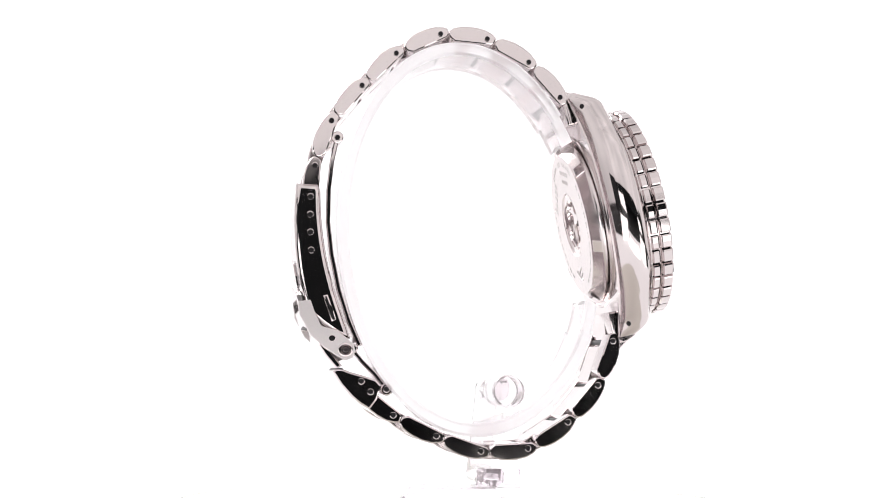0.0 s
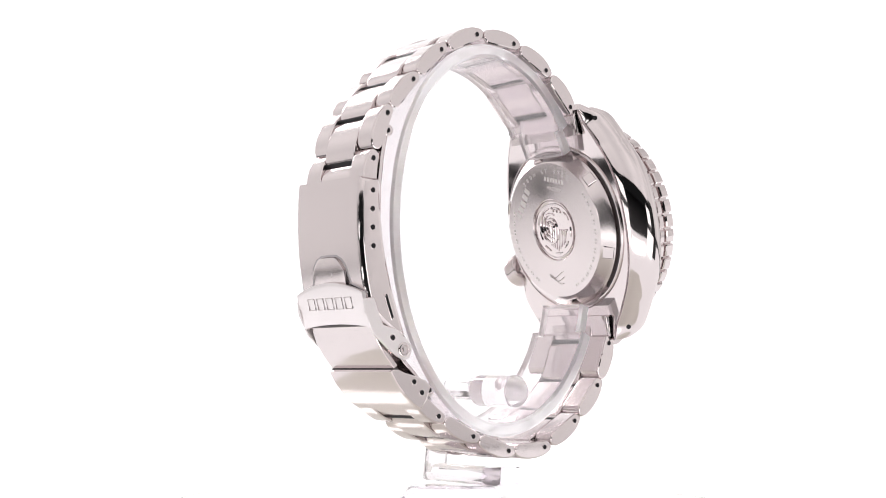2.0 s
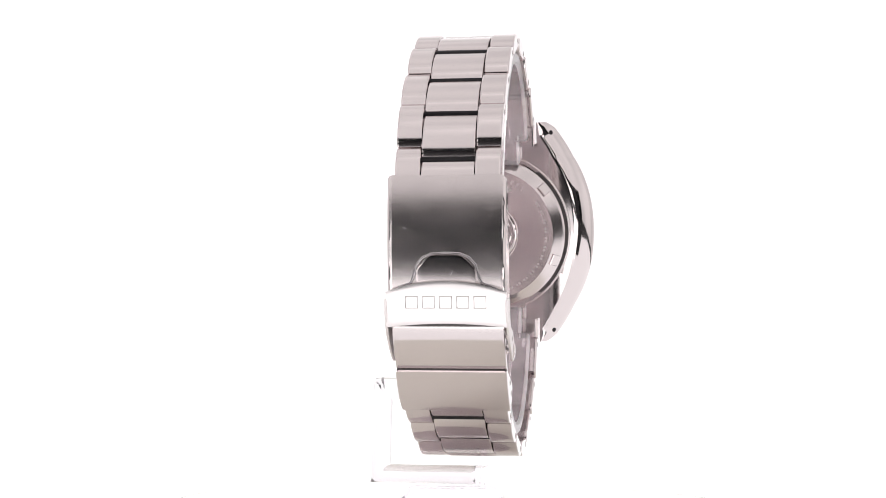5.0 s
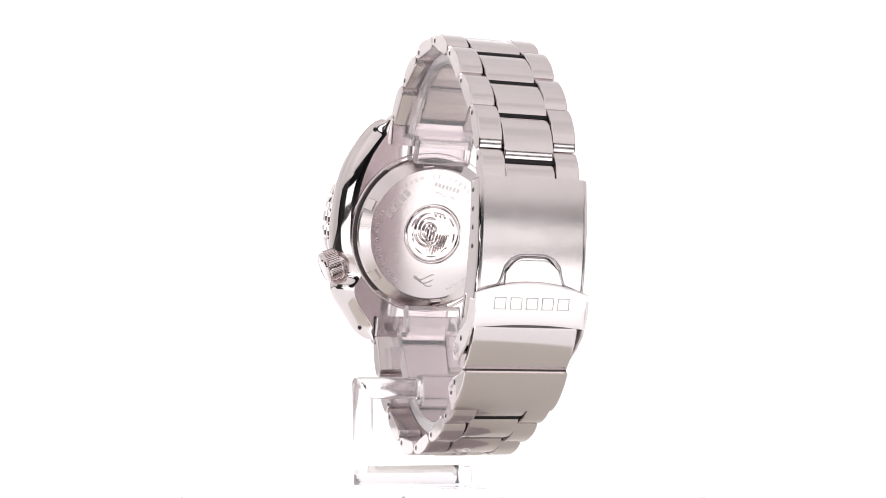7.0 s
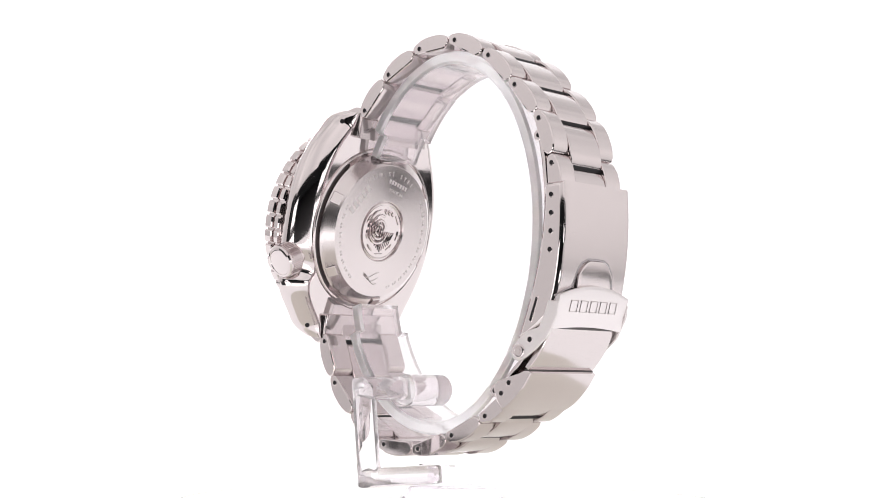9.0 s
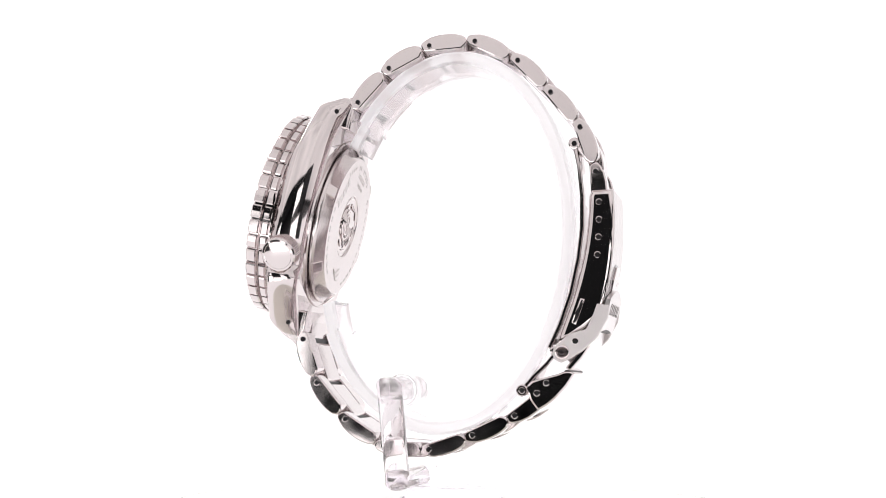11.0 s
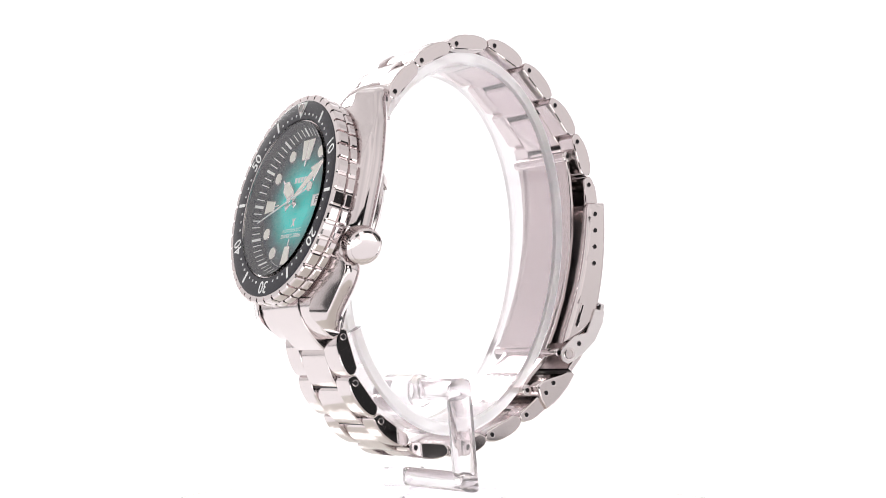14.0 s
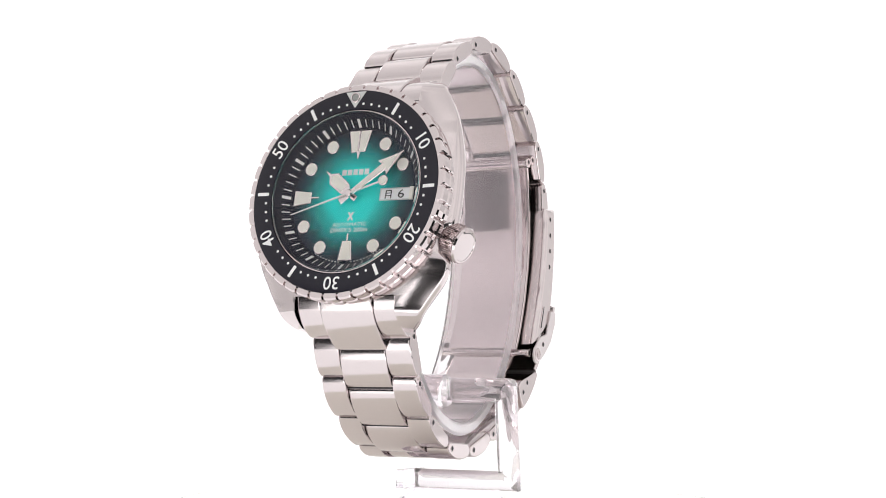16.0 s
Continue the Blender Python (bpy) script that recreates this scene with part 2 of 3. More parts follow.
def build_tent():
    # (y, z, half width): a narrow table strip that widens into the tall rear sheet
    rows = [(-0.16, 0.0, 0.255), (-0.08, 0.0, 0.255), (-0.02, 0.0, 0.33), (0.12, 0.0, 0.33), (0.25, 0.0, 0.33), (0.42, 0.0, 0.33)]
    rows += [(0.42 + 0.25 * math.sin(a), 0.25 - 0.25 * math.cos(a), 0.33 + 0.15 * math.sin(a)) for a in [math.pi / 2 * i / 12 for i in range(1, 13)]]
    rows += [(0.67, 0.85, 0.48)]
    vs = []
    for y, z, half_w in rows:
        vs += [(-half_w / MM, y / MM, z / MM), (half_w / MM, y / MM, z / MM)]
    fs = [(2 * i, 2 * i + 1, 2 * i + 3, 2 * i + 2) for i in range(len(rows) - 1)]
    me = mesh_from("backdrop", vs, fs, sweep_glow, 60)
    tagged(new("backdrop", me), "seamless white sweep with added glow, floor curving up into wall", "backdrop", kind="structure")
    # unseen glowing card, added to brighten the lower faces' reflections
    panel("apron", [(-0.049, -0.13, 0.002), (0.049, -0.13, 0.002), (0.049, -0.088, 0.002), (-0.049, -0.088, 0.002)], -0.0015, card_glow,
          "unseen glowing white card added before the turntable to whiten reflections")
    panel("ceiling", [(-0.5, -0.42, 0.62), (0.5, -0.42, 0.62), (0.5, 0.67, 0.62), (-0.5, 0.67, 0.62)], 0.01, ceiling_glow,
          "white diffuser cloth over the light tent")
    for name, x, out in (("wall_west", -0.485, -0.01), ("wall_east", 0.485, 0.01)):
        panel(name, [(x, -0.20, -0.008), (x, 0.67, -0.008), (x, 0.67, 0.125), (x, -0.20, 0.125)], out, side_glow, "white diffuser cloth side of the light tent")
        panel(name, [(x, -0.40, 0.125), (x, 0.67, 0.125), (x, 0.67, 0.62), (x, -0.40, 0.62)], out, side_glow, "white diffuser cloth side of the light tent")
    panel("wall_front", [(-0.5, -0.40, 0.122), (0.5, -0.40, 0.122), (0.5, -0.40, 0.62), (-0.5, -0.40, 0.62)], -0.01, front_glow,
          "white front flap of the light tent above the camera slit")
    for sx in (-1, 1):
        # unseen glowing card, added for a white strip reflected in the links
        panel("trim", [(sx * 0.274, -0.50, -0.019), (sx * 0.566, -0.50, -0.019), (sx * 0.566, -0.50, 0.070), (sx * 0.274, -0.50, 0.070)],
              0.003 * sx, card_glow, "unseen low glowing card added behind the camera to whiten reflections")
        # unseen black cards beside the camera slit, added to darken the steel's reflections
        panel("trim", [(sx * 0.222, -0.200, 0.0060), (sx * 0.256, -0.122, 0.0060), (sx * 0.256, -0.122, 0.10), (sx * 0.222, -0.200, 0.10)],
              0.003 * sx, flag_black, "unseen black card standing on the table, added to darken reflections")
        flag = ((0.107, -0.0725), (0.233, -0.158), (0.268, -0.098), (0.138, -0.049)) if sx > 0 else ((0.107, -0.0725), (0.233, -0.158), (0.290, -0.030), (0.165, -0.027))
        # another unseen glowing card, added to whiten the case back's reflection
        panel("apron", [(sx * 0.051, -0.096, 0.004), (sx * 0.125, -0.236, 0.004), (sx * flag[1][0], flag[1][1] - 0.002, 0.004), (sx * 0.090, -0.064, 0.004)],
              0.0012 * sx, card_glow, "unseen glowing card lying on the table, added to whiten reflections")
        # unseen black card, added for the dark reflection in the case back
        panel("trim", [(sx * x, y, 0.0015) for x, y in flag],
              0.002 * sx, flag_black, "unseen black card lying beside the turntable, added to darken reflections")
    panel("softbox", [(-0.40, 0.43, 0.29), (-0.285, 0.55, 0.29), (-0.285, 0.55, 0.49), (-0.40, 0.43, 0.49)], 0.02, softbox_glow,
          "bright white softbox inside the tent's rear corner")
    panel("floor", [(-2, -2.5, -0.02), (2, -2.5, -0.02), (2, 1.5, -0.02), (-2, 1.5, -0.02)], -0.02, room_dark,
          "dark floor of the unlit room around the tent")


build_tent()

# ---------------------------------------------------------------- the watch
CX = -0.3                                            # the case sits a trifle off the bracelet's middle
LEAN = 12.5                                          # the dial leans back, degrees
watch = tagged(new("wristwatch"), "steel diver's wristwatch with teal dial, black bezel and closed bracelet", "wristwatch")
watch.empty_display_size = 0.01
# from the case's space (right, up, out of the dial) to the watch's
CASE = (Matrix.Translation((AXIS_X + CX, -28.25, 58.69)) @ Matrix.Rotation(radians(90 - LEAN), 4, "X"))
CASE_M = Matrix.Translation(CASE.translation * MM) @ CASE.to_3x3().to_4x4()


def on_case(name, piece, mat, parent=None, label="", smooth=35, m=None):
    """A part whose own space is the case's: x right, y up, z out of the dial."""
    ob = part(name, mesh_from(name, *piece, mat, smooth), parent or watch, label)
    ob.matrix_local = (CASE_M if parent is None else Matrix()) @ (m if m is not None else Matrix())
    return ob


def smoothstep(a, b, x):
    k = min(1.0, max(0.0, (x - a) / (b - a)))
    return k * k * (3 - 2 * k)


def half_width(v, side):
    """The flank opposite the crown bows out a little further."""
    a = abs(v)
    bow = (1.2 if side < 0 else -0.3) * max(0.0, 1 - (a / 17.0) ** 2)
    return 22.3 + bow - 0.0122 * a ** 2.06 + 0.95 * smoothstep(0, 20, a) - 0.9 * max(0, (a - 23.4) / 1.6) ** 2


def front_height(v):
    return 6.55 - 0.11 * max(0, abs(v) - 12.5) - 0.38 * max(0, abs(v) - 22.0) ** 2


def back_height(v):
    return -0.9 - 1.1 * max(0, (abs(v) - 12.0) / 13.0) ** 2


def flank_in(q):
    """How far the flank lies inside its widest line, which runs a little in front of the middle."""
    d = 2.0 * (0.35 - q) ** 2.2 if q < 0.35 else 1.9 * ((q - 0.35) / 0.65) ** 2
    return d + (0.5 if abs(q) == 1 else 0)


FLANK = (-1.0, -0.97, -0.85, -0.68, -0.48, -0.26, -0.04, 0.18, 0.36, 0.50, 0.58, 0.62)


def build_case():
    vals = sorted({round(-25.0 + 0.5 * i, 3) for i in range(101)} | {-19.6, 19.6})
    rows = []
    for v in vals:
        inner = 11.15 if abs(v) > 19.6 else 0.0
        rows.append((v, inner))
        if abs(v) == 19.6:
            rows.insert(len(rows) - (1 if v < 0 else 0), (v, 11.15))
    pieces = []
    for side in (-1, 1):
        vs, fs = [], []
        loops = []
        for v, xi in rows:
            w, f, b = half_width(v, side), front_height(v), back_height(v)
            if side > 0:                              # the cut-out round the crown
                w += 0.9 * math.exp(-((v + 15.5) / 3.6) ** 2) - 1.5 * math.exp(-((v + 9.6) / 2.6) ** 4)
            k = min(1.0, (w - xi) / 5.0) if xi else 1.0
            mid, half_t = (f + b) / 2, (f - b) / 2
            start = max(xi, min(w - 0.9 * k, max(w - 5.2 * k, math.sqrt(max(0.0, 20.9 ** 2 - v * v)))))
            edge = min(0.94, 1 - 0.36 * (w - 0.62 * k - start) / half_t)     # the brushed top slopes down outside the bezel
            sec = [(xi, b), (max(xi, w - 4.4 * k), b)]
            sec += [(w - k * flank_in(q), mid + half_t * q * (0.97 if abs(q) < 1 else 1)) for q in [(r + 1) * (edge + 0.96) / 1.62 - 1 for r in FLANK]]
            sec += [(max(xi, w - k * flank_in(edge) - 0.25 * k), mid + half_t * edge), (start, f), (xi, f)]
            loops.append(len(vs))
            vs += [(side * x, v, o) for x, o in sec]
        n = len(FLANK) + 5
        for i in range(len(loops) - 1):
            a, b = loops[i], loops[i + 1]
            shut = rows[i][1] > 0 and rows[i + 1][1] > 0
            for q in range(n if shut else n - 1):
                w = (q + 1) % n
                fs.append((a + q, b + q, b + w, a + w))
        fs.append(tuple(range(loops[0], loops[0] + n)))
        fs.append(tuple(range(loops[-1], loops[-1] + n)))
        pieces.append((vs, fs))
    me = mesh_from("case", *join(*pieces), steel_polished, 40)
    me.materials.append(steel_brushed_case)
    for p in me.polygons:                             # brushed on top, polished on the flanks and the back
        if p.normal.z > 0.72:
            p.material_index = 1
    case = part("case", me, watch, "cushion-shaped steel case with polished flanks", CASE_M)
    # drilled lug holes, drawn as discs coloured dark for the holes' shade
    for side in (-1, 1):
        for up in (-1, 1):
            f, b, w = front_height(22.6), back_height(22.6), half_width(22.6, side)
            w -= min(1.0, (w - 11.15) / 5.0) * flank_in((0 - (f + b) / 2) / ((f - b) / 2))
            ob = part("lug_hole", PIN_MESH, case, "lug hole drawn as a dark disc")
            ob.matrix_local = (Matrix.Translation(Vector((side * w, up * 22.6, 0.0)) * MM) @ Matrix.Rotation(radians(12 * up * side), 4, "Z")
                               @ Matrix.Rotation(radians(side * 128), 4, "Y"))
    return case


# a pin end: thin bright rim, flat disc coloured dark for its recess's shade; axis z
PIN_MESH = mesh_from("pin", *join(lathe([(0.50, -0.4), (0.50, 0.03), (0.34, 0.03), (0.0, 0.03)], 20)), recess_shade, 40)
PIN_RING = mesh_from("pin_rim", *lathe([(0.66, -0.3), (0.66, 0.03), (0.60, 0.05), (0.50, 0.05), (0.48, 0.0)], 20), steel_polished, 40)

case = build_case()

# case back
back = on_case("case_back", lathe([(18.5, -0.7), (18.5, -1.15), (18.3, -1.35), (18.05, -1.35), (18.02, -0.9), (17.33, -0.9), (17.3, -1.9), (17.1, -2.2),
                                   (16.7, -2.45), (15.0, -3.85), (14.75, -4.0), (6.9, -4.0), (6.7, -3.85), (6.6, -3.65), (0.0, -3.65)], 160), steel_turned,
               label="turned steel screw-down case back", smooth=25)
# flat ring coloured dark for the shade in the gap round the case back
on_case("gap_shade_ring", lathe([(18.02, -0.92), (17.32, -0.92)], 120), gap_shade, back)
for i in range(6):
    a = 60 * i + 22
    on_case("wrench_slot", slab([(-1.15, -1.25), (1.15, -1.25), (1.15, 1.25), (-1.15, 1.25)], -0.5, 0.45, 0.12), steel_polished, back,
            m=Matrix.Rotation(radians(a), 4, "Z") @ Matrix.Translation(Vector((16.05, 0, -2.8)) * MM) @ Matrix.Rotation(radians(180 - 47), 4, "Y"))
medal = on_case("medallion", lathe([(6.45, -3.6), (6.45, -3.8), (6.2, -3.9), (6.0, -3.8), (5.9, -3.72), (0, -3.72)], 72), steel_polished, back,
                "polished medallion with a raised wave emblem")


def swirl():
    out = []
    for r0, a0, a1 in ((4.6, 110, 330), (3.4, 60, 300), (2.2, 0, 270), (1.1, -60, 200)):
        out.append(tube([(-0.9 + r0 * (1 - 0.25 * (i / 14)) * math.cos(radians(a0 + (a1 - a0) * i / 14)) * 0.8,
                          0.6 + r0 * (1 - 0.25 * (i / 14)) * math.sin(radians(a0 + (a1 - a0) * i / 14)) * 0.9, -3.8) for i in range(15)], 0.32, 6))
    for i in range(8):                                # the spray: a sheaf of bent strokes
        out.append(tube([(-1.6 + 0.62 * i + 0.16 * k * (1 + 0.1 * i), -4.7 + 0.42 * abs(i - 3) + 1.25 * k - 0.05 * k * k * i * 0.4, -3.8) for k in range(6)], 0.22, 6))
    for a in range(20, 380, 40):
        r = 5.0 + 0.3 * math.sin(a)
        out.append(tube([(r * math.cos(radians(a + d)), r * math.sin(radians(a + d)), -3.8) for d in (0, 8, 16, 24)], 0.2, 6))
    for i in range(3):
        out.append(tube([(2.2 - 1.1 * i + 0.2 * k, 4.6 - 0.35 * k + 0.2 * i, -3.8) for k in range(4)], 0.25, 6))
    return join(*[([(-x, y, z) for x, y, z in v], f) for v, f in out])


on_case("wave_relief", swirl(), steel_polished, medal)
FLIP = Matrix.Rotation(radians(180), 4, "Y")           # lettering that is read from behind


def back_word(piece, angle, radius, name, label=""):
    """Sets a word on the case back at a clock angle as seen from behind, its top outward."""
    m = Matrix.Translation((0, 0, -4.02)) @ FLIP @ Matrix.Rotation(radians(-angle), 4, "Z") @ Matrix.Translation((0, radius, 0))
    return on_case(name, moved(piece, m), steel_engraved, back, label, smooth=0)


for ch, a in zip("ST STEEL", range(-8, 40, 6)):
    if ch != " ":
        back_word(lettering(ch, 1.0), a + 4, 13.0, "engraved_letter")
for ch, a in zip("200m", range(-34, -8, 6)):
    back_word(lettering(ch, 1.0), a, 13.0, "engraved_letter")
back_word(bars(7, 6.4, 0.95), 14, 11.0, "engraved_code_bars")
back_word(lettering("MADE IN", 0.85), 14, 9.2, "engraved_words")
back_word(bars(5, 8.0, 1.7), -52, 11.0, "engraved_mark")
for k in range(9):
    back_word(bars(2, 1.4, 0.55), -70 - 9 * k, 13.2, "engraved_bars")
for k in range(12):
    back_word(bars(2, 1.4, 0.55), 60 + 9 * k, 13.2, "engraved_bars")
back_word(join(*[tube([(-2.4 + 0.6 * i, 1.3 * math.sin(0.5 * i + s) * 0.7 + s * 0.5, 0) for i in range(9)], 0.12, 5) for s in (-1.4, -0.3, 0.7)]), 188, 10.6,
          "engraved_emblem")

# bezel: body, two rows of grips, insert
bezel = on_case("bezel", lathe([(20.6, 6.45), (21.0, 6.5), (21.05, 8.2), (20.7, 8.35), (20.7, 8.65), (21.05, 8.8), (21.1, 10.6), (20.85, 10.9),
                                (20.5, 10.95), (20.45, 10.6), (16.6, 10.3), (16.5, 10.6), (16.3, 10.6), (16.3, 7.2)], 168), steel_polished,
                label="rotating steel bezel with two rows of square grips")
GRIPS = 42
half = math.pi / GRIPS * 0.84


def grip(r0, r1, z0, z1):
    """One square grip of the bezel, at angle 0."""
    vs, fs = [], []
    for z, dr, da in ((z0, 0.28, 0.22), (z0 + 0.22, 0.0, 0.0), (z1 - 0.3, 0.0, 0.0), (z1, 0.32, 0.2)):
        for a, r in ((-half, r0), (-half, r1 - 0.18 - dr), (-half + 0.012 + da * 0.01, r1 - dr), (0, r1 + 0.03 - dr), (half - 0.012 - da * 0.01, r1 - dr), (half, r1 - 0.18 - dr), (half, r0)):
            vs.append((r * math.cos(a), r * math.sin(a), z))
    for k in range(3):
        for i in range(6):
            fs.append((k * 7 + i, k * 7 + i + 1, k * 7 + i + 8, k * 7 + i + 7))
    fs += [tuple(range(7)), tuple(range(21, 28))]
    return vs, fs


grip_front = mesh_from("grip", *grip(20.6, 21.85, 8.75, 10.95), steel_polished, 0)
grip_rear = mesh_from("grip_rear", *grip(20.6, 21.7, 6.7, 8.3), steel_polished, 0)
for i in range(GRIPS):
    turn = Matrix.Rotation(2 * math.pi * (i + 0.5) / GRIPS, 4, "Z")
    part("grip", grip_front, bezel, m=turn)
    part("grip", grip_rear, bezel, m=turn)
insert = on_case("bezel_insert", lathe([(20.42, 10.5), (20.42, 10.98), (20.3, 11.02), (16.75, 10.82), (16.62, 10.7), (16.62, 10.4)], 144), insert_black, bezel,
                 "black bezel insert with white minute scale")


def insert_z(r):
    return 10.82 + (r - 16.75) / 3.55 * 0.20


def on_insert(name, piece, minute, r, mat, label=""):
    m = Matrix.Rotation(radians(-6 * minute), 4, "Z") @ Matrix.Translation(Vector((0, r, insert_z(r) + 0.015)) * MM) @ Matrix.Rotation(radians(3.2), 4, "X")
    return on_case(name, piece, mat, insert, label, smooth=0, m=m)


for minute in range(1, 60):
    if minute % 10 == 0:
        on_insert("numeral", lettering(str(minute), 2.65, 0.015, 1.0, 0.018), minute, 18.55, print_white)
    elif minute % 5 == 0:
        on_insert("five_minute_bar", slab([(-0.33, -1.25), (0.33, -1.25), (0.33, 1.25), (-0.33, 1.25)], -0.02, 0.02), minute, 18.5, print_white)
    elif (minute + 1) % 10 and (minute - 1) % 10 or minute in (1, 59):
        on_insert("minute_dot", slab(disc(0.26, 14), -0.02, 0.02), minute, 17.75, print_white)
on_insert("zero_triangle", slab([(-2.3, 1.55), (0, -1.75), (2.3, 1.55)], -0.02, 0.02), 0, 18.65, print_grey)
pip = on_insert("luminous_pip", lathe([(1.05, -0.1), (1.05, 0.18), (0.95, 0.26), (0.8, 0.26), (0.76, 0.1)], 32), 0, 19.0, steel_polished)
on_case("pip_paste", lathe([(0.78, 0.0), (0.78, 0.12), (0.5, 0.2), (0, 0.22)], 28), pip_grey, pip, "luminous dot")

# dial and chapter ring
dial = on_case("dial", slab(disc(14.3, 96), -0.4, 0.0), dial_teal, label="glossy teal dial fading to black at its rim",
               m=Matrix.Translation((0, 0, 7.05 * MM)))
ring = on_case("chapter_ring", lathe([(16.45, 10.2), (16.2, 10.15), (15.6, 9.2), (13.75, 7.35), (13.65, 7.1)], 120), rehaut_black,
               label="black sloping chapter ring with white minute strokes")
slope = math.degrees(math.atan2(9.2 - 7.35, 15.6 - 13.75))
for minute in range(60):
    big = minute % 5 == 0
    w, l = (0.30, 0.95) if big else (0.10, 0.85)
    m = Matrix.Rotation(radians(-6 * minute), 4, "Z") @ Matrix.Translation(Vector((0, 14.62, 8.24)) * MM) @ Matrix.Rotation(radians(slope), 4, "X")
    on_case("minute_stroke", slab([(-w, -l), (w, -l), (w, l), (-w, l)], -0.02, 0.02), print_white, ring, smooth=0, m=m)


def on_dial(name, piece, x, y, z, mat, label="", turn=0.0, parent=None):
    return on_case(name, piece, mat, parent or dial, label, m=Matrix.Translation(Vector((x, y, z)) * MM) @ Matrix.Rotation(radians(turn), 4, "Z"))


def applied(poly, x, y, turn=0.0, name="hour_marker"):
    """A raised hour marker: a steel frame filled with luminous paste."""
    frame_ = on_dial(name, slab(poly, 0.0, 0.32, 0.08), x, y, 0.0, steel_polished, "applied steel hour marker filled with pale paste", turn)
    on_case("marker_paste", slab(inset(poly, 0.2), 0.3, 0.37, 0.03), lume, frame_)


for h in (1, 2, 4, 5, 7, 8, 10, 11):
    a = radians(90 - 30 * h)
    applied(disc(1.38, 30), 11.9 * math.cos(a), 11.9 * math.sin(a))
applied([(-2.55, 2.25), (-1.55, -2.25), (-0.04, -2.25), (-0.04, 2.25)], 0, 11.2)
applied([(0.04, 2.25), (0.04, -2.25), (1.55, -2.25), (2.55, 2.25)], 0, 11.2)
on_dial("marker_pin", slab([(-0.38, 0.2), (-0.12, -1.3), (0.12, -1.3), (0.38, 0.2)], 0, 0.25, 0.05), 0, 8.9, 0, steel_polished)
applied([(-1.0, 2.0), (-1.6, -2.0), (1.6, -2.0), (1.0, 2.0)], 0, -11.1)
on_dial("marker_pin", slab([(-0.16, -0.8), (0.16, -0.8), (0.16, 0.8), (-0.16, 0.8)], 0, 0.25, 0.05), 0, -8.4, 0, steel_polished)
applied([(-2.0, -1.65), (2.0, -1.15), (2.0, 1.15), (-2.0, 1.65)], -11.4, 0)
on_dial("marker_pin", slab([(-0.9, -0.16), (0.9, -0.16), (0.9, 0.16), (-0.9, 0.16)], 0, 0.25, 0.05), -8.6, 0, 0, steel_polished)
# calendar window with weekday sign and date
window = on_dial("calendar_window", slab([(-3.35, -1.25), (3.35, -1.25), (3.35, 1.25), (-3.35, 1.25)], 0.0, 0.05), 9.3, 0, 0.0, print_grey,
                 "silver-framed day and date window")
on_case("calendar_disc", slab([(-3.1, -1.02), (3.1, -1.02), (3.1, 1.02), (-3.1, 1.02)], 0.05, 0.07), disc_white, window, smooth=0)
sign = [[(-0.55, -0.8), (-0.38, -0.8), (-0.30, 0.75), (-0.47, 0.75)], [(0.42, -0.8), (0.6, -0.8), (0.6, 0.75), (0.42, 0.75)],
        [(-0.47, 0.58), (0.6, 0.58), (0.6, 0.75), (-0.47, 0.75)], [(-0.4, 0.12), (0.5, 0.12), (0.5, 0.26), (-0.4, 0.26)],
        [(-0.45, -0.32), (0.5, -0.32), (0.5, -0.18), (-0.45, -0.18)]]
on_case("weekday_sign", moved(join(*[slab(q, 0.07, 0.09) for q in sign]), at(-1.45, 0) @ Matrix.Diagonal((1.25, 1.1, 1, 1))), ink_black, window, smooth=0)
on_case("date_numeral", moved(lettering("6", 1.75, 0.01, 1.0, 0.0), Matrix.Translation((1.35, 0, 0.085)) @ Matrix.Diagonal((1.35, 1, 1, 1))), ink_black, window, smooth=0)
on_dial("hour_marker", slab([(-0.42, -1.3), (0.42, -1.3), (0.42, 1.3), (-0.42, 1.3)], 0.0, 0.35, 0.08), 12.95, 0, 0, lume, "pale paste marker beside the date")
# printing
on_dial("brand_bars", bars(5, 6.3, 1.15, 0.22, 0.01), 0, 4.9, 0.02, print_white, "white printed brand mark as plain bars")
for s in (-1, 1):
    on_dial("emblem_stroke", slab([(-0.75, -0.85), (-0.3, -0.85), (0.75, 0.85), (0.3, 0.85)], -0.005, 0.015), 0, -4.1, 0.0 if s < 0 else 0.006, print_white).scale = (s, 1, 1)
on_dial("dial_word", moved(lettering("AUTOMATIC", 0.78, 0.008, 1.12), Matrix.Diagonal((1.12, 1, 1, 1))), 0, -5.75, 0.02, print_white)
on_dial("dial_words", moved(lettering("DIVER'S 200m", 0.85, 0.008, 1.05, 0.012), Matrix.Diagonal((1.15, 1, 1, 1))), 0, -6.85, 0.02, print_white)
for sx, n in ((-1, 9), (1, 10)):
    for k in range(n):
        a = radians(-90 + sx * (6 + 3.1 * k))
        on_dial("rim_print", slab([(-0.2, -0.1), (0.2, -0.1), (0.2, 0.1), (-0.2, 0.1)], 0, 0.01), 13.35 * math.cos(a), 13.35 * math.sin(a), 0.005, print_grey,
                turn=math.degrees(a) + 90)


# the pointers
def hand(name, outline, filling, angle, z, mat=None, label=""):
    """A hand drawn pointing up, turned clockwise by that angle."""
    ob = on_dial(name, slab(outline, 0, 0.18, 0.06), 0, 0, z, mat or steel_polished, label, -angle)
    if filling:
        on_case("hand_paste", slab(filling, 0.17, 0.23, 0.02), lume, ob)
    return ob


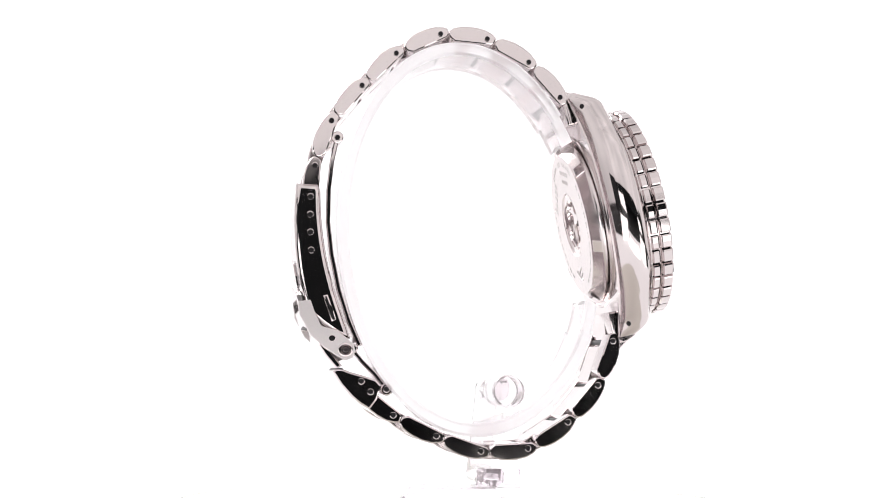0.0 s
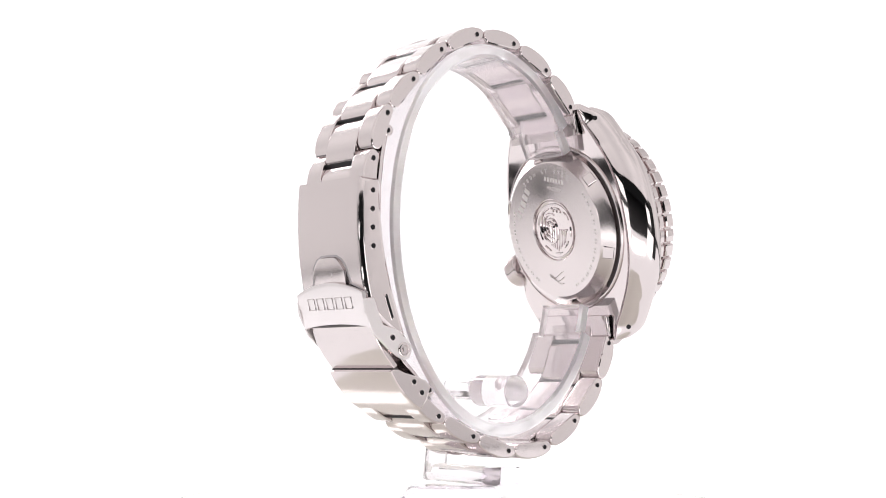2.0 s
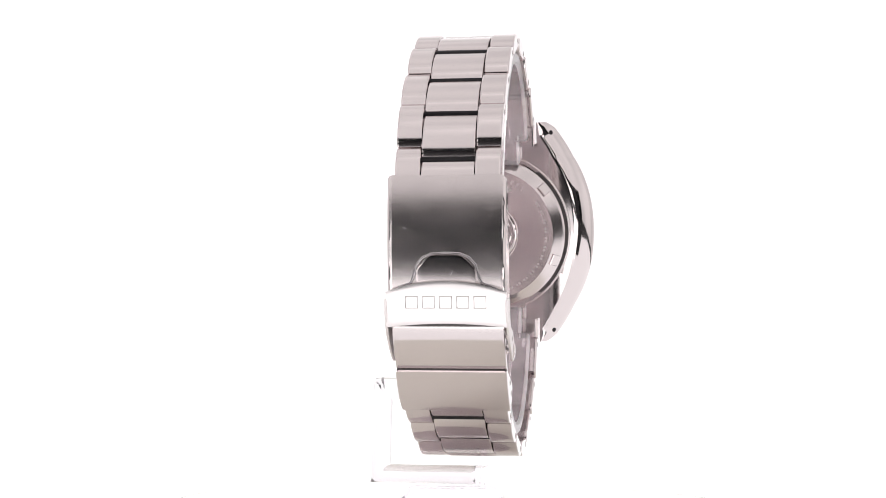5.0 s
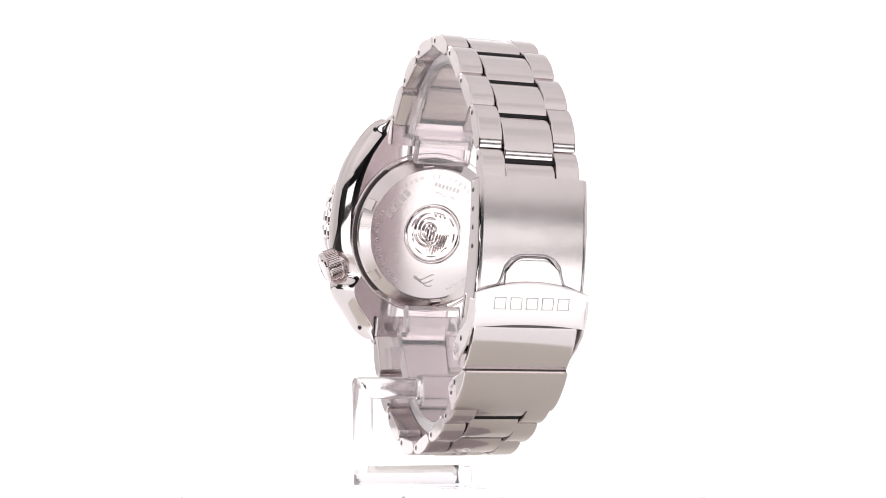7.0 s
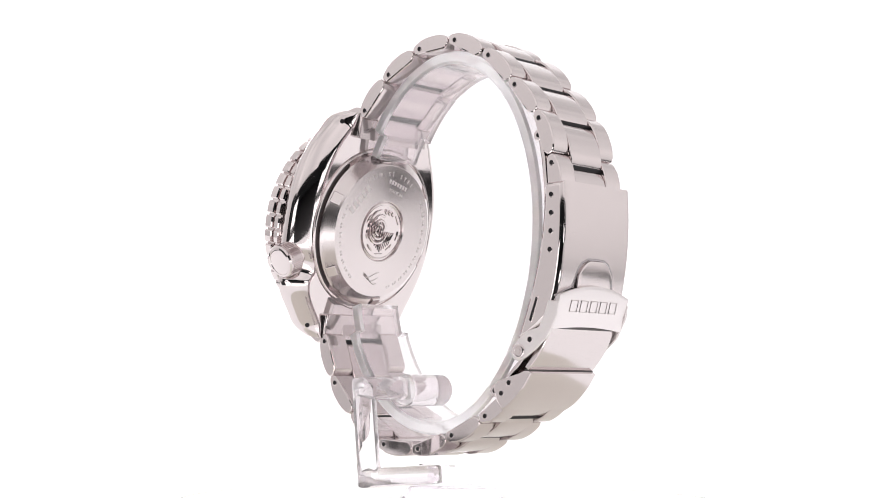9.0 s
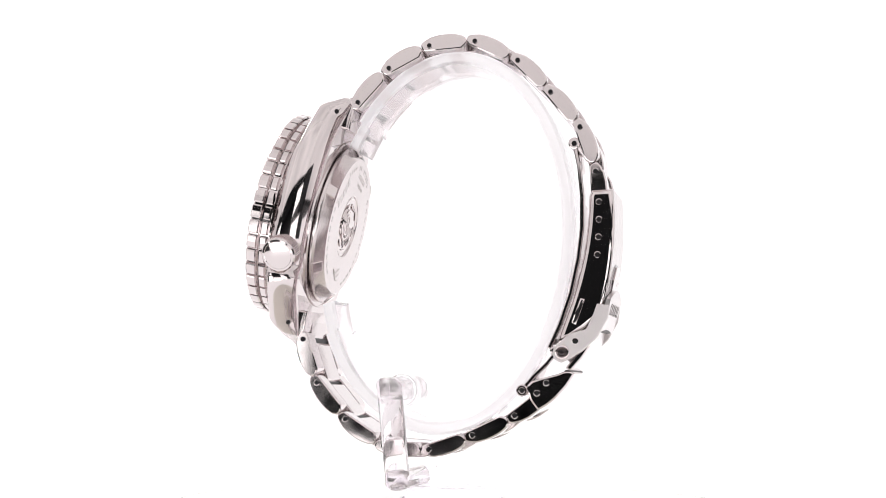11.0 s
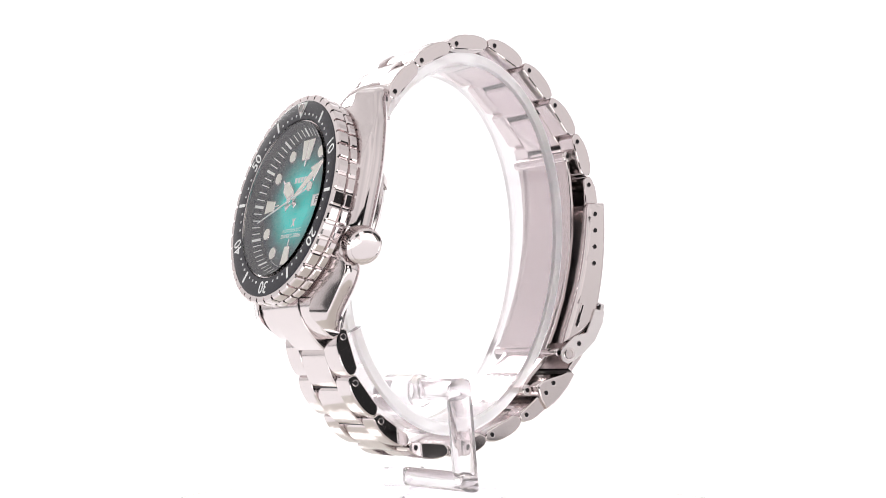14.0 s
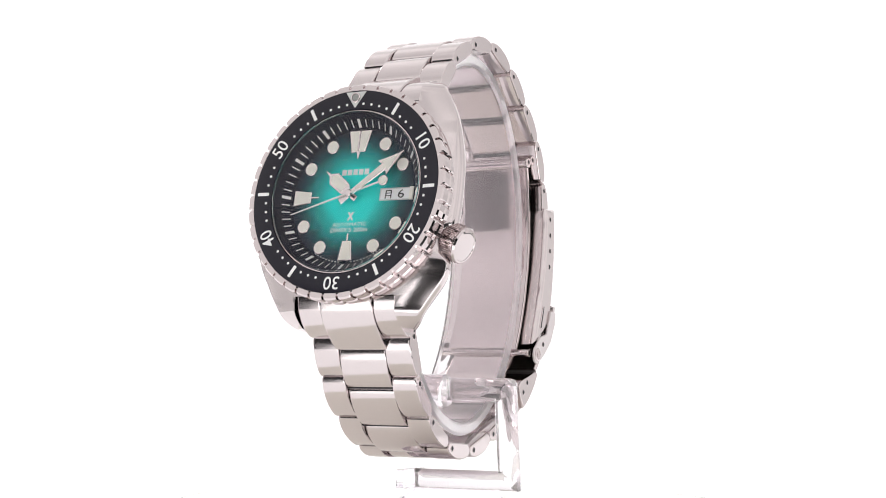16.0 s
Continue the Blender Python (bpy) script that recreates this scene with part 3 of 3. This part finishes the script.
hand("hour_hand", [(-0.55, -1.6), (0.55, -1.6), (0.75, 1.0), (1.3, 1.8), (1.45, 5.4), (0.35, 6.6), (0.12, 7.9), (-0.12, 7.9), (-0.35, 6.6), (-1.45, 5.4), (-1.3, 1.8), (-0.75, 1.0)],
     [(0.85, 2.1), (1.1, 5.2), (0, 6.2), (-1.1, 5.2), (-0.85, 2.1)], -51, 0.9, label="steel sword hour hand with pale paste")
hand("minute_hand", [(-0.7, -2.6), (0.7, -2.6), (0.55, 0.0), (0.82, 8.5), (1.85, 8.2), (0.3, 12.6), (0.1, 13.7), (-0.1, 13.7), (-0.3, 12.6), (-1.85, 8.2), (-0.82, 8.5), (-0.55, 0.0)],
     [(0.42, 1.5), (0.56, 8.9), (1.3, 8.75), (0, 12.3), (-1.3, 8.75), (-0.56, 8.9), (-0.42, 1.5)], 53, 1.3, label="steel arrow minute hand with pale paste")
second = hand("seconds_hand", [(-0.17, -8.0), (0.17, -8.0), (0.2, 0), (0.1, 13.3), (-0.1, 13.3), (-0.2, 0)], None, -107, 1.7, label="thin white seconds hand with round counterweight")
second.data.materials[0] = print_white
on_case("counterweight", slab(disc(1.05, 28, 0, -7.7), 0, 0.2, 0.05), steel_polished, second)
on_case("counterweight_paste", slab(disc(0.8, 28, 0, -7.7), 0.19, 0.25, 0.03), lume, second)
on_dial("hand_cap", lathe([(0.75, 0.8), (0.75, 2.0), (0.6, 2.15), (0, 2.2)], 28), 0, 0, 0, steel_polished)

crystal = on_case("crystal", lathe([(0, 10.35), (16.25, 10.35), (16.28, 10.4), (16.28, 11.0), (16.1, 11.18), (8, 11.3), (0, 11.34)], 96), crystal_glass,
                  label="clear mineral crystal over the dial")
crystal.visible_shadow = False

# crown at four o'clock
CROWN = Matrix.Translation(Vector((0, 0, 2.7)) * MM) @ Matrix.Rotation(radians(-22.5), 4, "Z") @ Matrix.Rotation(radians(90), 4, "Y")
crown = on_case("crown", lathe([(2.3, 18.0), (2.4, 21.2), (3.35, 21.3), (3.5, 21.6), (3.5, 24.1), (3.62, 24.3), (3.62, 24.75), (3.35, 25.1), (2.95, 25.2), (2.85, 25.1), (2.5, 25.18), (1.2, 25.26), (0, 25.28)], 72),
                steel_polished, label="screw-down steel crown with fluted grip", m=CROWN)
flute = mesh_from("flute", *slab([(-0.14, -0.14), (0.14, -0.14), (0.07, 0.14), (-0.07, 0.14)], 21.6, 24.1), steel_polished, 30)
for i in range(52):
    part("flute", flute, crown, m=Matrix.Rotation(2 * math.pi * i / 52, 4, "Z") @ Matrix.Translation(Vector((0, 3.52, 0)) * MM))

# ---------------------------------------------------------------- bracelet
# joint pins (y, z) from the upper lugs over the top to the clasp, and from the lower lugs to the clasp
UPPER = [(-19.64, 83.14), (-13.11, 90.33), (-4.48, 94.9), (5.2, 95.6), (14.26, 91.29), (21.17, 84.43), (27.26, 77.05), (30.48, 67.82), (31.2, 58.2)]
LOWER = [(-30.82, 33.16), (-27.77, 24.12), (-21.61, 16.6), (-13.4, 11.24), (-3.8, 10.62), (5.31, 13.65), (14.05, 17.76), (22.0, 23.8)]
UP_HALF = [11.0, 10.6, 10.4, 10.3, 10.3, 10.35, 10.3, 10.3]
LOW_HALF = [11.0, 10.7, 10.4, 10.35, 10.35, 10.3, 10.3]
CORE = 5.2
SIDE_POLY = [(-1.85, 0.1), (-1.55, -0.7), (-1.0, -1.2), (6.7, -1.25), (7.6, -0.6), (7.95, -0.05), (7.85, 0.9), (7.0, 1.55), (5.6, 1.95), (4.2, 2.12), (2.2, 2.08),
             (0.4, 1.75), (-1.1, 1.05), (-1.7, 0.55)]
CORE_POLY = [(0.55, 0.2), (0.9, -0.75), (1.5, -1.15), (9.0, -1.15), (9.75, -0.6), (10.1, 0.0), (10.0, 0.9), (9.2, 1.5), (7.8, 1.88), (6.3, 2.05), (4.4, 2.02),
             (2.6, 1.75), (1.2, 1.1), (0.7, 0.6)]


def link_frame(p, q, inside):
    """Matrix from (x, along, outward) to the watch, for a link from pin p towards pin q."""
    d = Vector((0, q[0] - p[0], q[1] - p[1])).normalized()
    o = Vector((0, -d.z, d.y))
    if o.y * (p[0] - inside[0]) + o.z * (p[1] - inside[1]) < 0:
        o = -o
    return Matrix(((1, 0, 0, AXIS_X), (0, d.y, o.y, p[0]), (0, d.z, o.z, p[1]), (0, 0, 0, 1)))


def place(m):
    """The same in metres, as a pose."""
    r = m.to_3x3().to_4x4()
    r.translation = m.translation * MM
    return r


def pins(parent, spots, half_w):
    for y, z in spots:
        for side in (-1, 1):
            m = Matrix.Translation(Vector((AXIS_X + side * half_w, y, z)) * MM) @ Matrix.Rotation(radians(90 * side), 4, "Y")
            part("pin_rim", PIN_RING, parent, m=m)
            part("pin", PIN_MESH, parent, m=m)


def build_links(chain, halves):
    for i, hw in enumerate(halves):
        m = link_frame(chain[i], chain[i + 1], (0, 54))
        core = mesh_from("link", *moved(prism(CORE_POLY, -CORE, CORE, 0.22), m), steel_brushed, 30)
        link = part("bracelet_link", core, watch, "brushed steel three-piece bracelet link")
        for side in (-1, 1):
            a, b = sorted((side * (CORE + 0.12), side * hw))
            me = mesh_from("side_piece", *moved(prism(SIDE_POLY, a, b, 0.28), m), steel_brushed, 30)
            me.materials.append(steel_polished)
            for p in me.polygons:
                if abs(p.normal.x) > 0.5:
                    p.material_index = 1
            part("side_piece", me, link)
        # connecting barrel between the pieces, coloured dark for the shade in the gaps
        part("hinge_barrel", mesh_from("hinge_barrel", *moved(prism(disc(0.85, 16, 0.2, 0.1), -hw + 0.6, hw - 0.6, 0.1), m), recess_shade), link)
        for side in (-1, 1):
            w = m @ Vector((side * hw, 0, 0))
            pm = Matrix.Translation(w * MM) @ Matrix.Rotation(radians(90 * side), 4, "Y")
            part("pin_rim", PIN_RING, link, m=pm)
            part("pin", PIN_MESH, link, m=pm)


build_links(UPPER, UP_HALF)
build_links(LOWER, LOW_HALF)

# end links between the lugs, drawn in (up, out) of the case
END_SIDE = [(19.75, -2.3), (19.75, 5.7), (21.2, 5.3), (22.7, 4.55), (24.1, 3.35), (25.3, 1.75), (26.1, 0.0), (26.2, -1.0), (25.6, -1.9), (24.2, -2.5)]
END_CORE = [(19.72, -2.5), (19.72, 5.95), (21.2, 5.55), (22.8, 4.75), (24.4, 3.45), (26.0, 1.6), (27.5, -0.7), (28.2, -2.3), (27.7, -3.2), (26.2, -3.6), (23.6, -3.0)]
for up in (1, -1):
    m = CASE @ Matrix.Diagonal((1, up, 1, 1))
    m.translation.x = AXIS_X
    end = part("end_link", mesh_from("end_link", *moved(prism(END_CORE, -CORE - 0.6, CORE + 0.6, 0.25), m), steel_brushed, 30), watch,
               "solid curved steel end link between the lugs")
    part("rear_plate", mesh_from("rear_plate", *moved(prism([(19.6, -2.75), (19.6, 1.0), (24.0, 0.5), (24.7, -1.2), (24.5, -2.2), (23.9, -2.75)], -10.96, 10.96, 0.3), m), steel_brushed, 30), end,
         "brushed full-width rear of the end link")
    for side in (-1, 1):
        a, b = sorted((side * (CORE + 0.68), side * 11.0))
        part("side_piece", mesh_from("side_piece", *moved(prism(END_SIDE, a, b, 0.25), m), steel_brushed, 30), end)

# ---------------------------------------------------------------- clasp, drawn in (y, z)
SHIFT = Matrix.Translation((AXIS_X, 0, 0))


def clasp_part(name, poly, hw, mat, chamfer=0.3, parent=None, label="", a=None, steps=2):
    me = mesh_from(name, *moved(prism(poly, -hw if a is None else a, hw, chamfer, steps), SHIFT), mat, 30)
    me.materials.append(steel_polished)
    for p in me.polygons:
        if abs(p.normal.x) > 0.3:
            p.material_index = 1
    return part(name, me, parent or watch, label)


def arc_points(f, a, b, n):
    return [f(a + (b - a) * i / n) for i in range(n + 1)]


def cover_y(z):
    """The outer face of the clasp cover: a long flat bow."""
    return 34.45 - 0.0068 * (z - 57.8) ** 2 - 0.00003 * abs(z - 57.8) ** 3


cover = clasp_part("clasp_cover", arc_points(lambda z: (cover_y(z), z), 64.0, 38.0, 20) + [(28.5, 35.5), (25.6, 33.6), (22.9, 33.0), (23.4, 34.6)]
                   + arc_points(lambda z: (29.3 - 0.0075 * (z - 63) ** 2, z), 40.0, 62.5, 12) + [(29.8, 63.8)],
                   11.5, steel_brushed_clasp, 1.0, label="brushed steel folding clasp cover with adjustment holes", steps=3)
pins(cover, [(31.31, 61.36), (31.32, 57.76), (31.22, 54.19), (31.02, 50.57)], 11.5)


def bent_plate(zt, zb, half_w, lift, thick, cols=24, rows=20):
    """A plate that follows the cover's bow; its upper edge may be arched."""
    vs, fs = [], []
    for layer in (0, 1):
        for i in range(cols + 1):
            x = -half_w + 2 * half_w * i / cols
            k = x / half_w
            top, bot = zt(k), zb(k)
            for j in range(rows + 1):
                z = top + (bot - top) * j / rows
                edge = min(1.0, min(j, rows - j) * 2.0, min(i, cols - i) * 1.5)
                d = lift + (thick if layer else 0) - (0.07 * (1 - edge) if layer else 0)
                vs.append((x + AXIS_X, cover_y(z) + d, z))
    n = (cols + 1) * (rows + 1)
    w = rows + 1
    for layer in (0, 1):
        for i in range(cols):
            for j in range(rows):
                q = layer * n + i * w + j
                fs.append((q, q + 1, q + w + 1, q + w))
    for i in range(cols):
        for j in (0, rows):
            q = i * w + j
            fs.append((q, q + w, q + w + n, q + n))
    for j in range(rows):
        for i in (0, cols):
            q = i * w + j
            fs.append((q, q + 1, q + 1 + n, q + n))
    return vs, fs


flap = part("safety_flap", mesh_from("safety_flap", *bent_plate(lambda k: 43.7 - 2.1 * k * k, lambda k: 35.6 - 0.7 * k * k, 11.65, 0.35, 1.0), steel_satin, 40), watch,
            "satin-brushed fold-over safety flap with engraved mark")
EAR = [(31.0, 40.6), (33.6, 40.3), (33.2, 37.6), (31.0, 33.6), (28.0, 31.0), (25.4, 29.3), (23.8, 28.6), (22.4, 29.2), (21.9, 30.6), (22.4, 32.0), (23.6, 33.0),
       (25.5, 34.6), (28.8, 35.4), (30.2, 38.4)]
for side in (-1, 1):
    a, b = sorted((side * 11.45, side * 12.0))
    ear = part("flap_ear", mesh_from("flap_ear", *moved(prism(EAR, a, b, 0.2), SHIFT), steel_blasted, 30), flap, "steel ear of the flap with pivot")
    m = Matrix.Translation(Vector((AXIS_X + side * 12.0, 23.9, 30.7)) * MM) @ Matrix.Rotation(radians(90 * side), 4, "Y")
    part("pivot", mesh_from("pivot", *lathe([(1.45, -0.2), (1.45, 0.12), (1.3, 0.2), (0.95, 0.2), (0.85, 0.05), (0.5, 0.05), (0.45, 0.2), (0, 0.22)], 32), steel_polished), flap, "round pivot", m)
    m2 = Matrix.Translation(Vector((AXIS_X + side * 12.0, 26.6, 33.0)) * MM) @ Matrix.Rotation(radians(90 * side), 4, "Y")
    part("pin", PIN_MESH, flap, m=m2)
    part("pin_rim", PIN_RING, flap, m=m2)
    # spring slot in the cover's flank
    slot = [(28.5, 41.5), (27.6, 41.7), (25.8, 36.8), (26.7, 36.3)]
    c, d = sorted((side * 11.3, side * 11.62))
    part("spring_slot", mesh_from("spring_slot", *moved(prism(slot, c, d, 0.08), SHIFT), steel_polished, 30), cover, "bright rim of the release slot")
    # a plate coloured dark stands in for the shade inside the slot
    c, d = sorted((side * 11.4, side * 11.64))
    part("slot_shade", mesh_from("slot_shade", *moved(prism(inset(slot, 0.28), c, d, 0.02), SHIFT), recess_shade, 30), cover)
# engraved mark as plain outlined shapes
for i in range(5):
    x = -6.6 + 3.3 * i + AXIS_X
    z = 39.6
    y = cover_y(z) + 1.13
    path = [(x + dx, y + 0.27 + 0.26 * dz, z + dz) for dx, dz in ((-1.15, -1.1), (1.15, -1.1), (1.15, 1.1), (-1.15, 1.1), (-1.15, -1.1))]
    part("engraved_bar", mesh_from("engraved_bar", *tube(path, 0.11, 5), steel_engraved, 40), flap)
# dark strips put where only shade falls, under the flap and the lower cover
for poly, hw in (([(29.6, 35.9), (32.0, 35.75), (31.9, 35.2), (29.5, 35.0)], 11.4), ([(24.4, 27.2), (25.75, 26.95), (25.6, 26.55), (24.2, 26.7)], 10.8)):
    part("seam_shade", mesh_from("seam_shade", *moved(prism(poly, -hw, hw, 0.05), SHIFT), gap_shade, 0), flap, "dark strip standing in for shade in the gaps below the flap")
# thumb catch above the flap
catch = part("thumb_catch", mesh_from("thumb_catch", *bent_plate(lambda k: 48.6 - 2.2 * max(0, abs(k) - 0.35) ** 2 * 3, lambda k: 43.2, 5.6, 0.05, 0.5, 20, 14), steel_brushed, 40), cover,
             "raised rounded thumb catch")
rim = [(AXIS_X + 6.0 * k, cover_y(z) - 0.22, z) for k, z in (
    (-1.9, 41.5), (-1.45, 42.7), (-1.15, 43.3), (-1.05, 44.6), (-0.95, 46.8), (-0.75, 48.2), (-0.45, 48.9), (0, 49.0), (0.45, 48.9), (0.75, 48.2), (0.95, 46.8), (1.05, 44.6), (1.15, 43.3), (1.45, 42.7), (1.9, 41.5))]
# round bar, its darker colour painting the shade of a groove
part("catch_groove", mesh_from("catch_groove", *tube(rim, 0.38, 10), groove_shade, 60), cover, "darker half-sunk bar for the shaded groove round the thumb catch")
for x, z, dx, dz, lift in ((7.6, 53.6, 0.75, 0.35, 0.03), (6.2, 55.6, 0.3, 0.2, 0.03), (-1.4, 45.6, 0.45, -0.9, 0.57)):
    part("scratch", mesh_from("scratch", *tube([(AXIS_X + x + dx * k, cover_y(z + dz * k) + lift, z + dz * k) for k in (0, 0.5, 1)], 0.045, 5), steel_satin), cover, "fine bright scratch")
lower_cover = clasp_part("lower_cover", [(31.0, 36.6), (30.5, 34.2), (29.5, 32.0), (27.8, 29.5), (25.5, 26.9), (24.5, 27.6), (26.6, 30.2), (28.2, 32.6), (29.3, 35.0), (29.8, 36.8)], 10.9,
                         steel_brushed, 0.3, label="curved brushed plate below the safety flap")
clasp_end = clasp_part("clasp_end_piece", [(25.6, 26.9), (26.4, 26.4), (24.7, 23.8), (22.5, 21.4), (20.8, 20.0), (18.9, 18.9), (17.4, 20.9), (16.5, 23.6), (17.6, 24.8), (19.8, 25.5), (22.8, 26.3), (24.4, 26.9)],
                       10.95, steel_brushed, 0.35, label="brushed end piece of the clasp with two pins")
pins(clasp_end, [(20.6, 24.5), (18.7, 22.4)], 10.95)


def strip(points, thick):
    """A thin blade along points (y, z)."""
    out, back_ = [], []
    for i, p in enumerate(points):
        a, b = points[max(i - 1, 0)], points[min(i + 1, len(points) - 1)]
        d = Vector((b[0] - a[0], b[1] - a[1])).normalized()
        out.append((p[0] - d.y * thick / 2, p[1] + d.x * thick / 2))
        back_.append((p[0] + d.y * thick / 2, p[1] - d.x * thick / 2))
    return out + back_[::-1]


clasp_part("folding_blade", strip([(26.0, 73.4), (26.9, 69.0), (27.5, 63.0), (27.5, 56.5), (26.7, 50.0), (25.2, 43.0), (23.0, 36.5), (20.8, 31.6)], 0.9), 8.2, steel_polished, 0.2,
           label="thin curved inner blade of the folding clasp")
clasp_part("folding_blade", strip([(22.3, 31.0), (20.0, 28.3), (17.6, 26.0), (15.2, 23.2)], 0.9), 7.0, steel_polished, 0.2, label="short lower blade of the folding clasp")
for y, z, hw in ((25.9, 73.9, 8.6), (15.3, 22.9, 8.8), (22.2, 31.0, 10.7)):
    knuckle = clasp_part("knuckle", disc(1.25 if hw < 10 else 0.95, 20, y, z), hw, steel_polished, 0.25, label="round hinge knuckle of the clasp")
    for side in (-1, 1):
        m = Matrix.Translation(Vector((AXIS_X + side * hw, y, z)) * MM) @ Matrix.Rotation(radians(90 * side), 4, "Y")
        part("pin", PIN_MESH, knuckle, m=m)
        part("pin_rim", PIN_RING, knuckle, m=m)

# ---------------------------------------------------------------- the acrylic stand
stand = tagged(new("display_stand"), "clear acrylic watch stand with open C-shaped cuff on a bent foot", "display stand")
stand.empty_display_size = 0.01


def stand_part(name, piece, label="", smooth=35, mat=None):
    ob = part(name, mesh_from(name, *moved(piece, SHIFT), mat or acrylic, smooth), stand, label)
    ob.visible_shadow = False
    return ob


def cuff():
    """An open band, an oval a little sheared, whose two ends narrow to tongues behind the case."""
    vs, fs = [], []
    n = 110
    stations = [149 - 310 * i / n for i in range(n + 1)]
    rows = [(d, not -151 < d < 140) for d in stations]
    for edge, first in ((140.0, True), (-151.0, False)):
        rows += [(edge + 0.01, first), (edge - 0.01, not first)]
    rows.sort(key=lambda r: -r[0])
    for d, narrow in rows:
        a = radians(d)
        x0, x1 = (-7.8, 5.4) if narrow else (-9.8, 7.4)
        wide = 1.9 * max(0.0, -math.cos(a)) ** 0.5 * smoothstep(0.2, -0.6, math.sin(a)) if math.sin(a) < 0.2 else 0.0

        def spot(depth):
            """A point of the section; depth 0 is the outer face, 1 the inner."""
            z = 53.8 + (40.35 - 2.7 * depth) * math.sin(a)
            return (-1.0 + 0.05 * (z - 54) + (26.75 - 2.6 * depth + wide) * math.cos(a), z)
        vs += [(x0, *spot(0.8)), (x0, *spot(0.2)), (x0 + 0.5, *spot(0.0)), (x1 - 0.5, *spot(0.0)), (x1, *spot(0.2)), (x1, *spot(0.8)), (x1 - 0.5, *spot(1.0)),
               (x0 + 0.5, *spot(1.0))]
    k = 8
    for i in range(len(rows) - 1):
        for q in range(k):
            w = (q + 1) % k
            fs.append((i * k + q, i * k + w, (i + 1) * k + w, (i + 1) * k + q))
    fs.append(tuple(range(k)))
    fs.append(tuple(range((len(rows) - 1) * k, len(rows) * k)))
    return vs, fs


def bar_along_y(poly, y0, y1, ch):
    """A polygon (x, z) drawn out along y."""
    v, f = prism(poly, y0, y1, ch, 3)
    return [(p, x, q) for x, p, q in v], f


band = stand_part("cuff", cuff(), "clear open band that carries the bracelet", 30)
band.data.materials.append(acrylic_edge)
for face in band.data.polygons:                       # its sawn edges are frosted
    if abs(face.normal.x) > 0.6:
        face.material_index = 1
bend = [(22.5, 2.9), (22.5, 24.3), (22.1, 25.1), (21.3, 25.4), (7.6, 25.4), (7.6, 20.7), (18.4, 20.7), (18.4, 6.8), (-0.6, 6.8), (-0.6, 2.9)]
LEAN_POST = Matrix(((1, 0, 0, 0), (0, 1, -0.104, 2.64), (0, 0, 1, 0), (0, 0, 0, 1)))     # the post leans as it rises
stand_part("post", moved(bar_along_y(bend, -12.65, -7.5, 1.95), LEAN_POST), "bent clear acrylic arm, post and foot in one")
stand_part("foot_block", prism([(-13.3, 2.9), (-4.3, 2.9), (-4.3, 6.5), (-4.6, 6.8), (-13.0, 6.8), (-13.3, 6.5)], -2.6, -0.64, 0.15), "clear block at the end of the foot", mat=lilac_acrylic)
stand_part("peg", prism(disc(3.4, 40, -10.4, 22.7), -4.7, 7.58, 0.5), "thick clear peg through the cuff")

# ---------------------------------------------------------------- the turntable's hub
turntable = tagged(new("turntable"), "white round turntable with a pale lilac hub under the stand", "turntable")
turntable.empty_display_size = 0.01
part("plate", mesh_from("plate", *lathe([(0, 0.04), (46, 0.04), (62.0, -0.02)], 128), plate_white), turntable, "round white plate on the sweep")
part("hub", mesh_from("hub", *lathe([(0, 2.82), (8.6, 2.82), (9.2, 2.6), (10.2, 1.2), (11.0, 0.06), (0, 0.06)], 64), lilac_acrylic), turntable,
     "pale lilac translucent hub")


def motions():
    for thing in (watch, stand, turntable):
        rows = [(0.5 * i, pose(0, 0, 0, 0, 0, TURN_START + TURN_RATE * 0.5 * i)) for i in range(33)]
        walk(thing, rows)


motions()
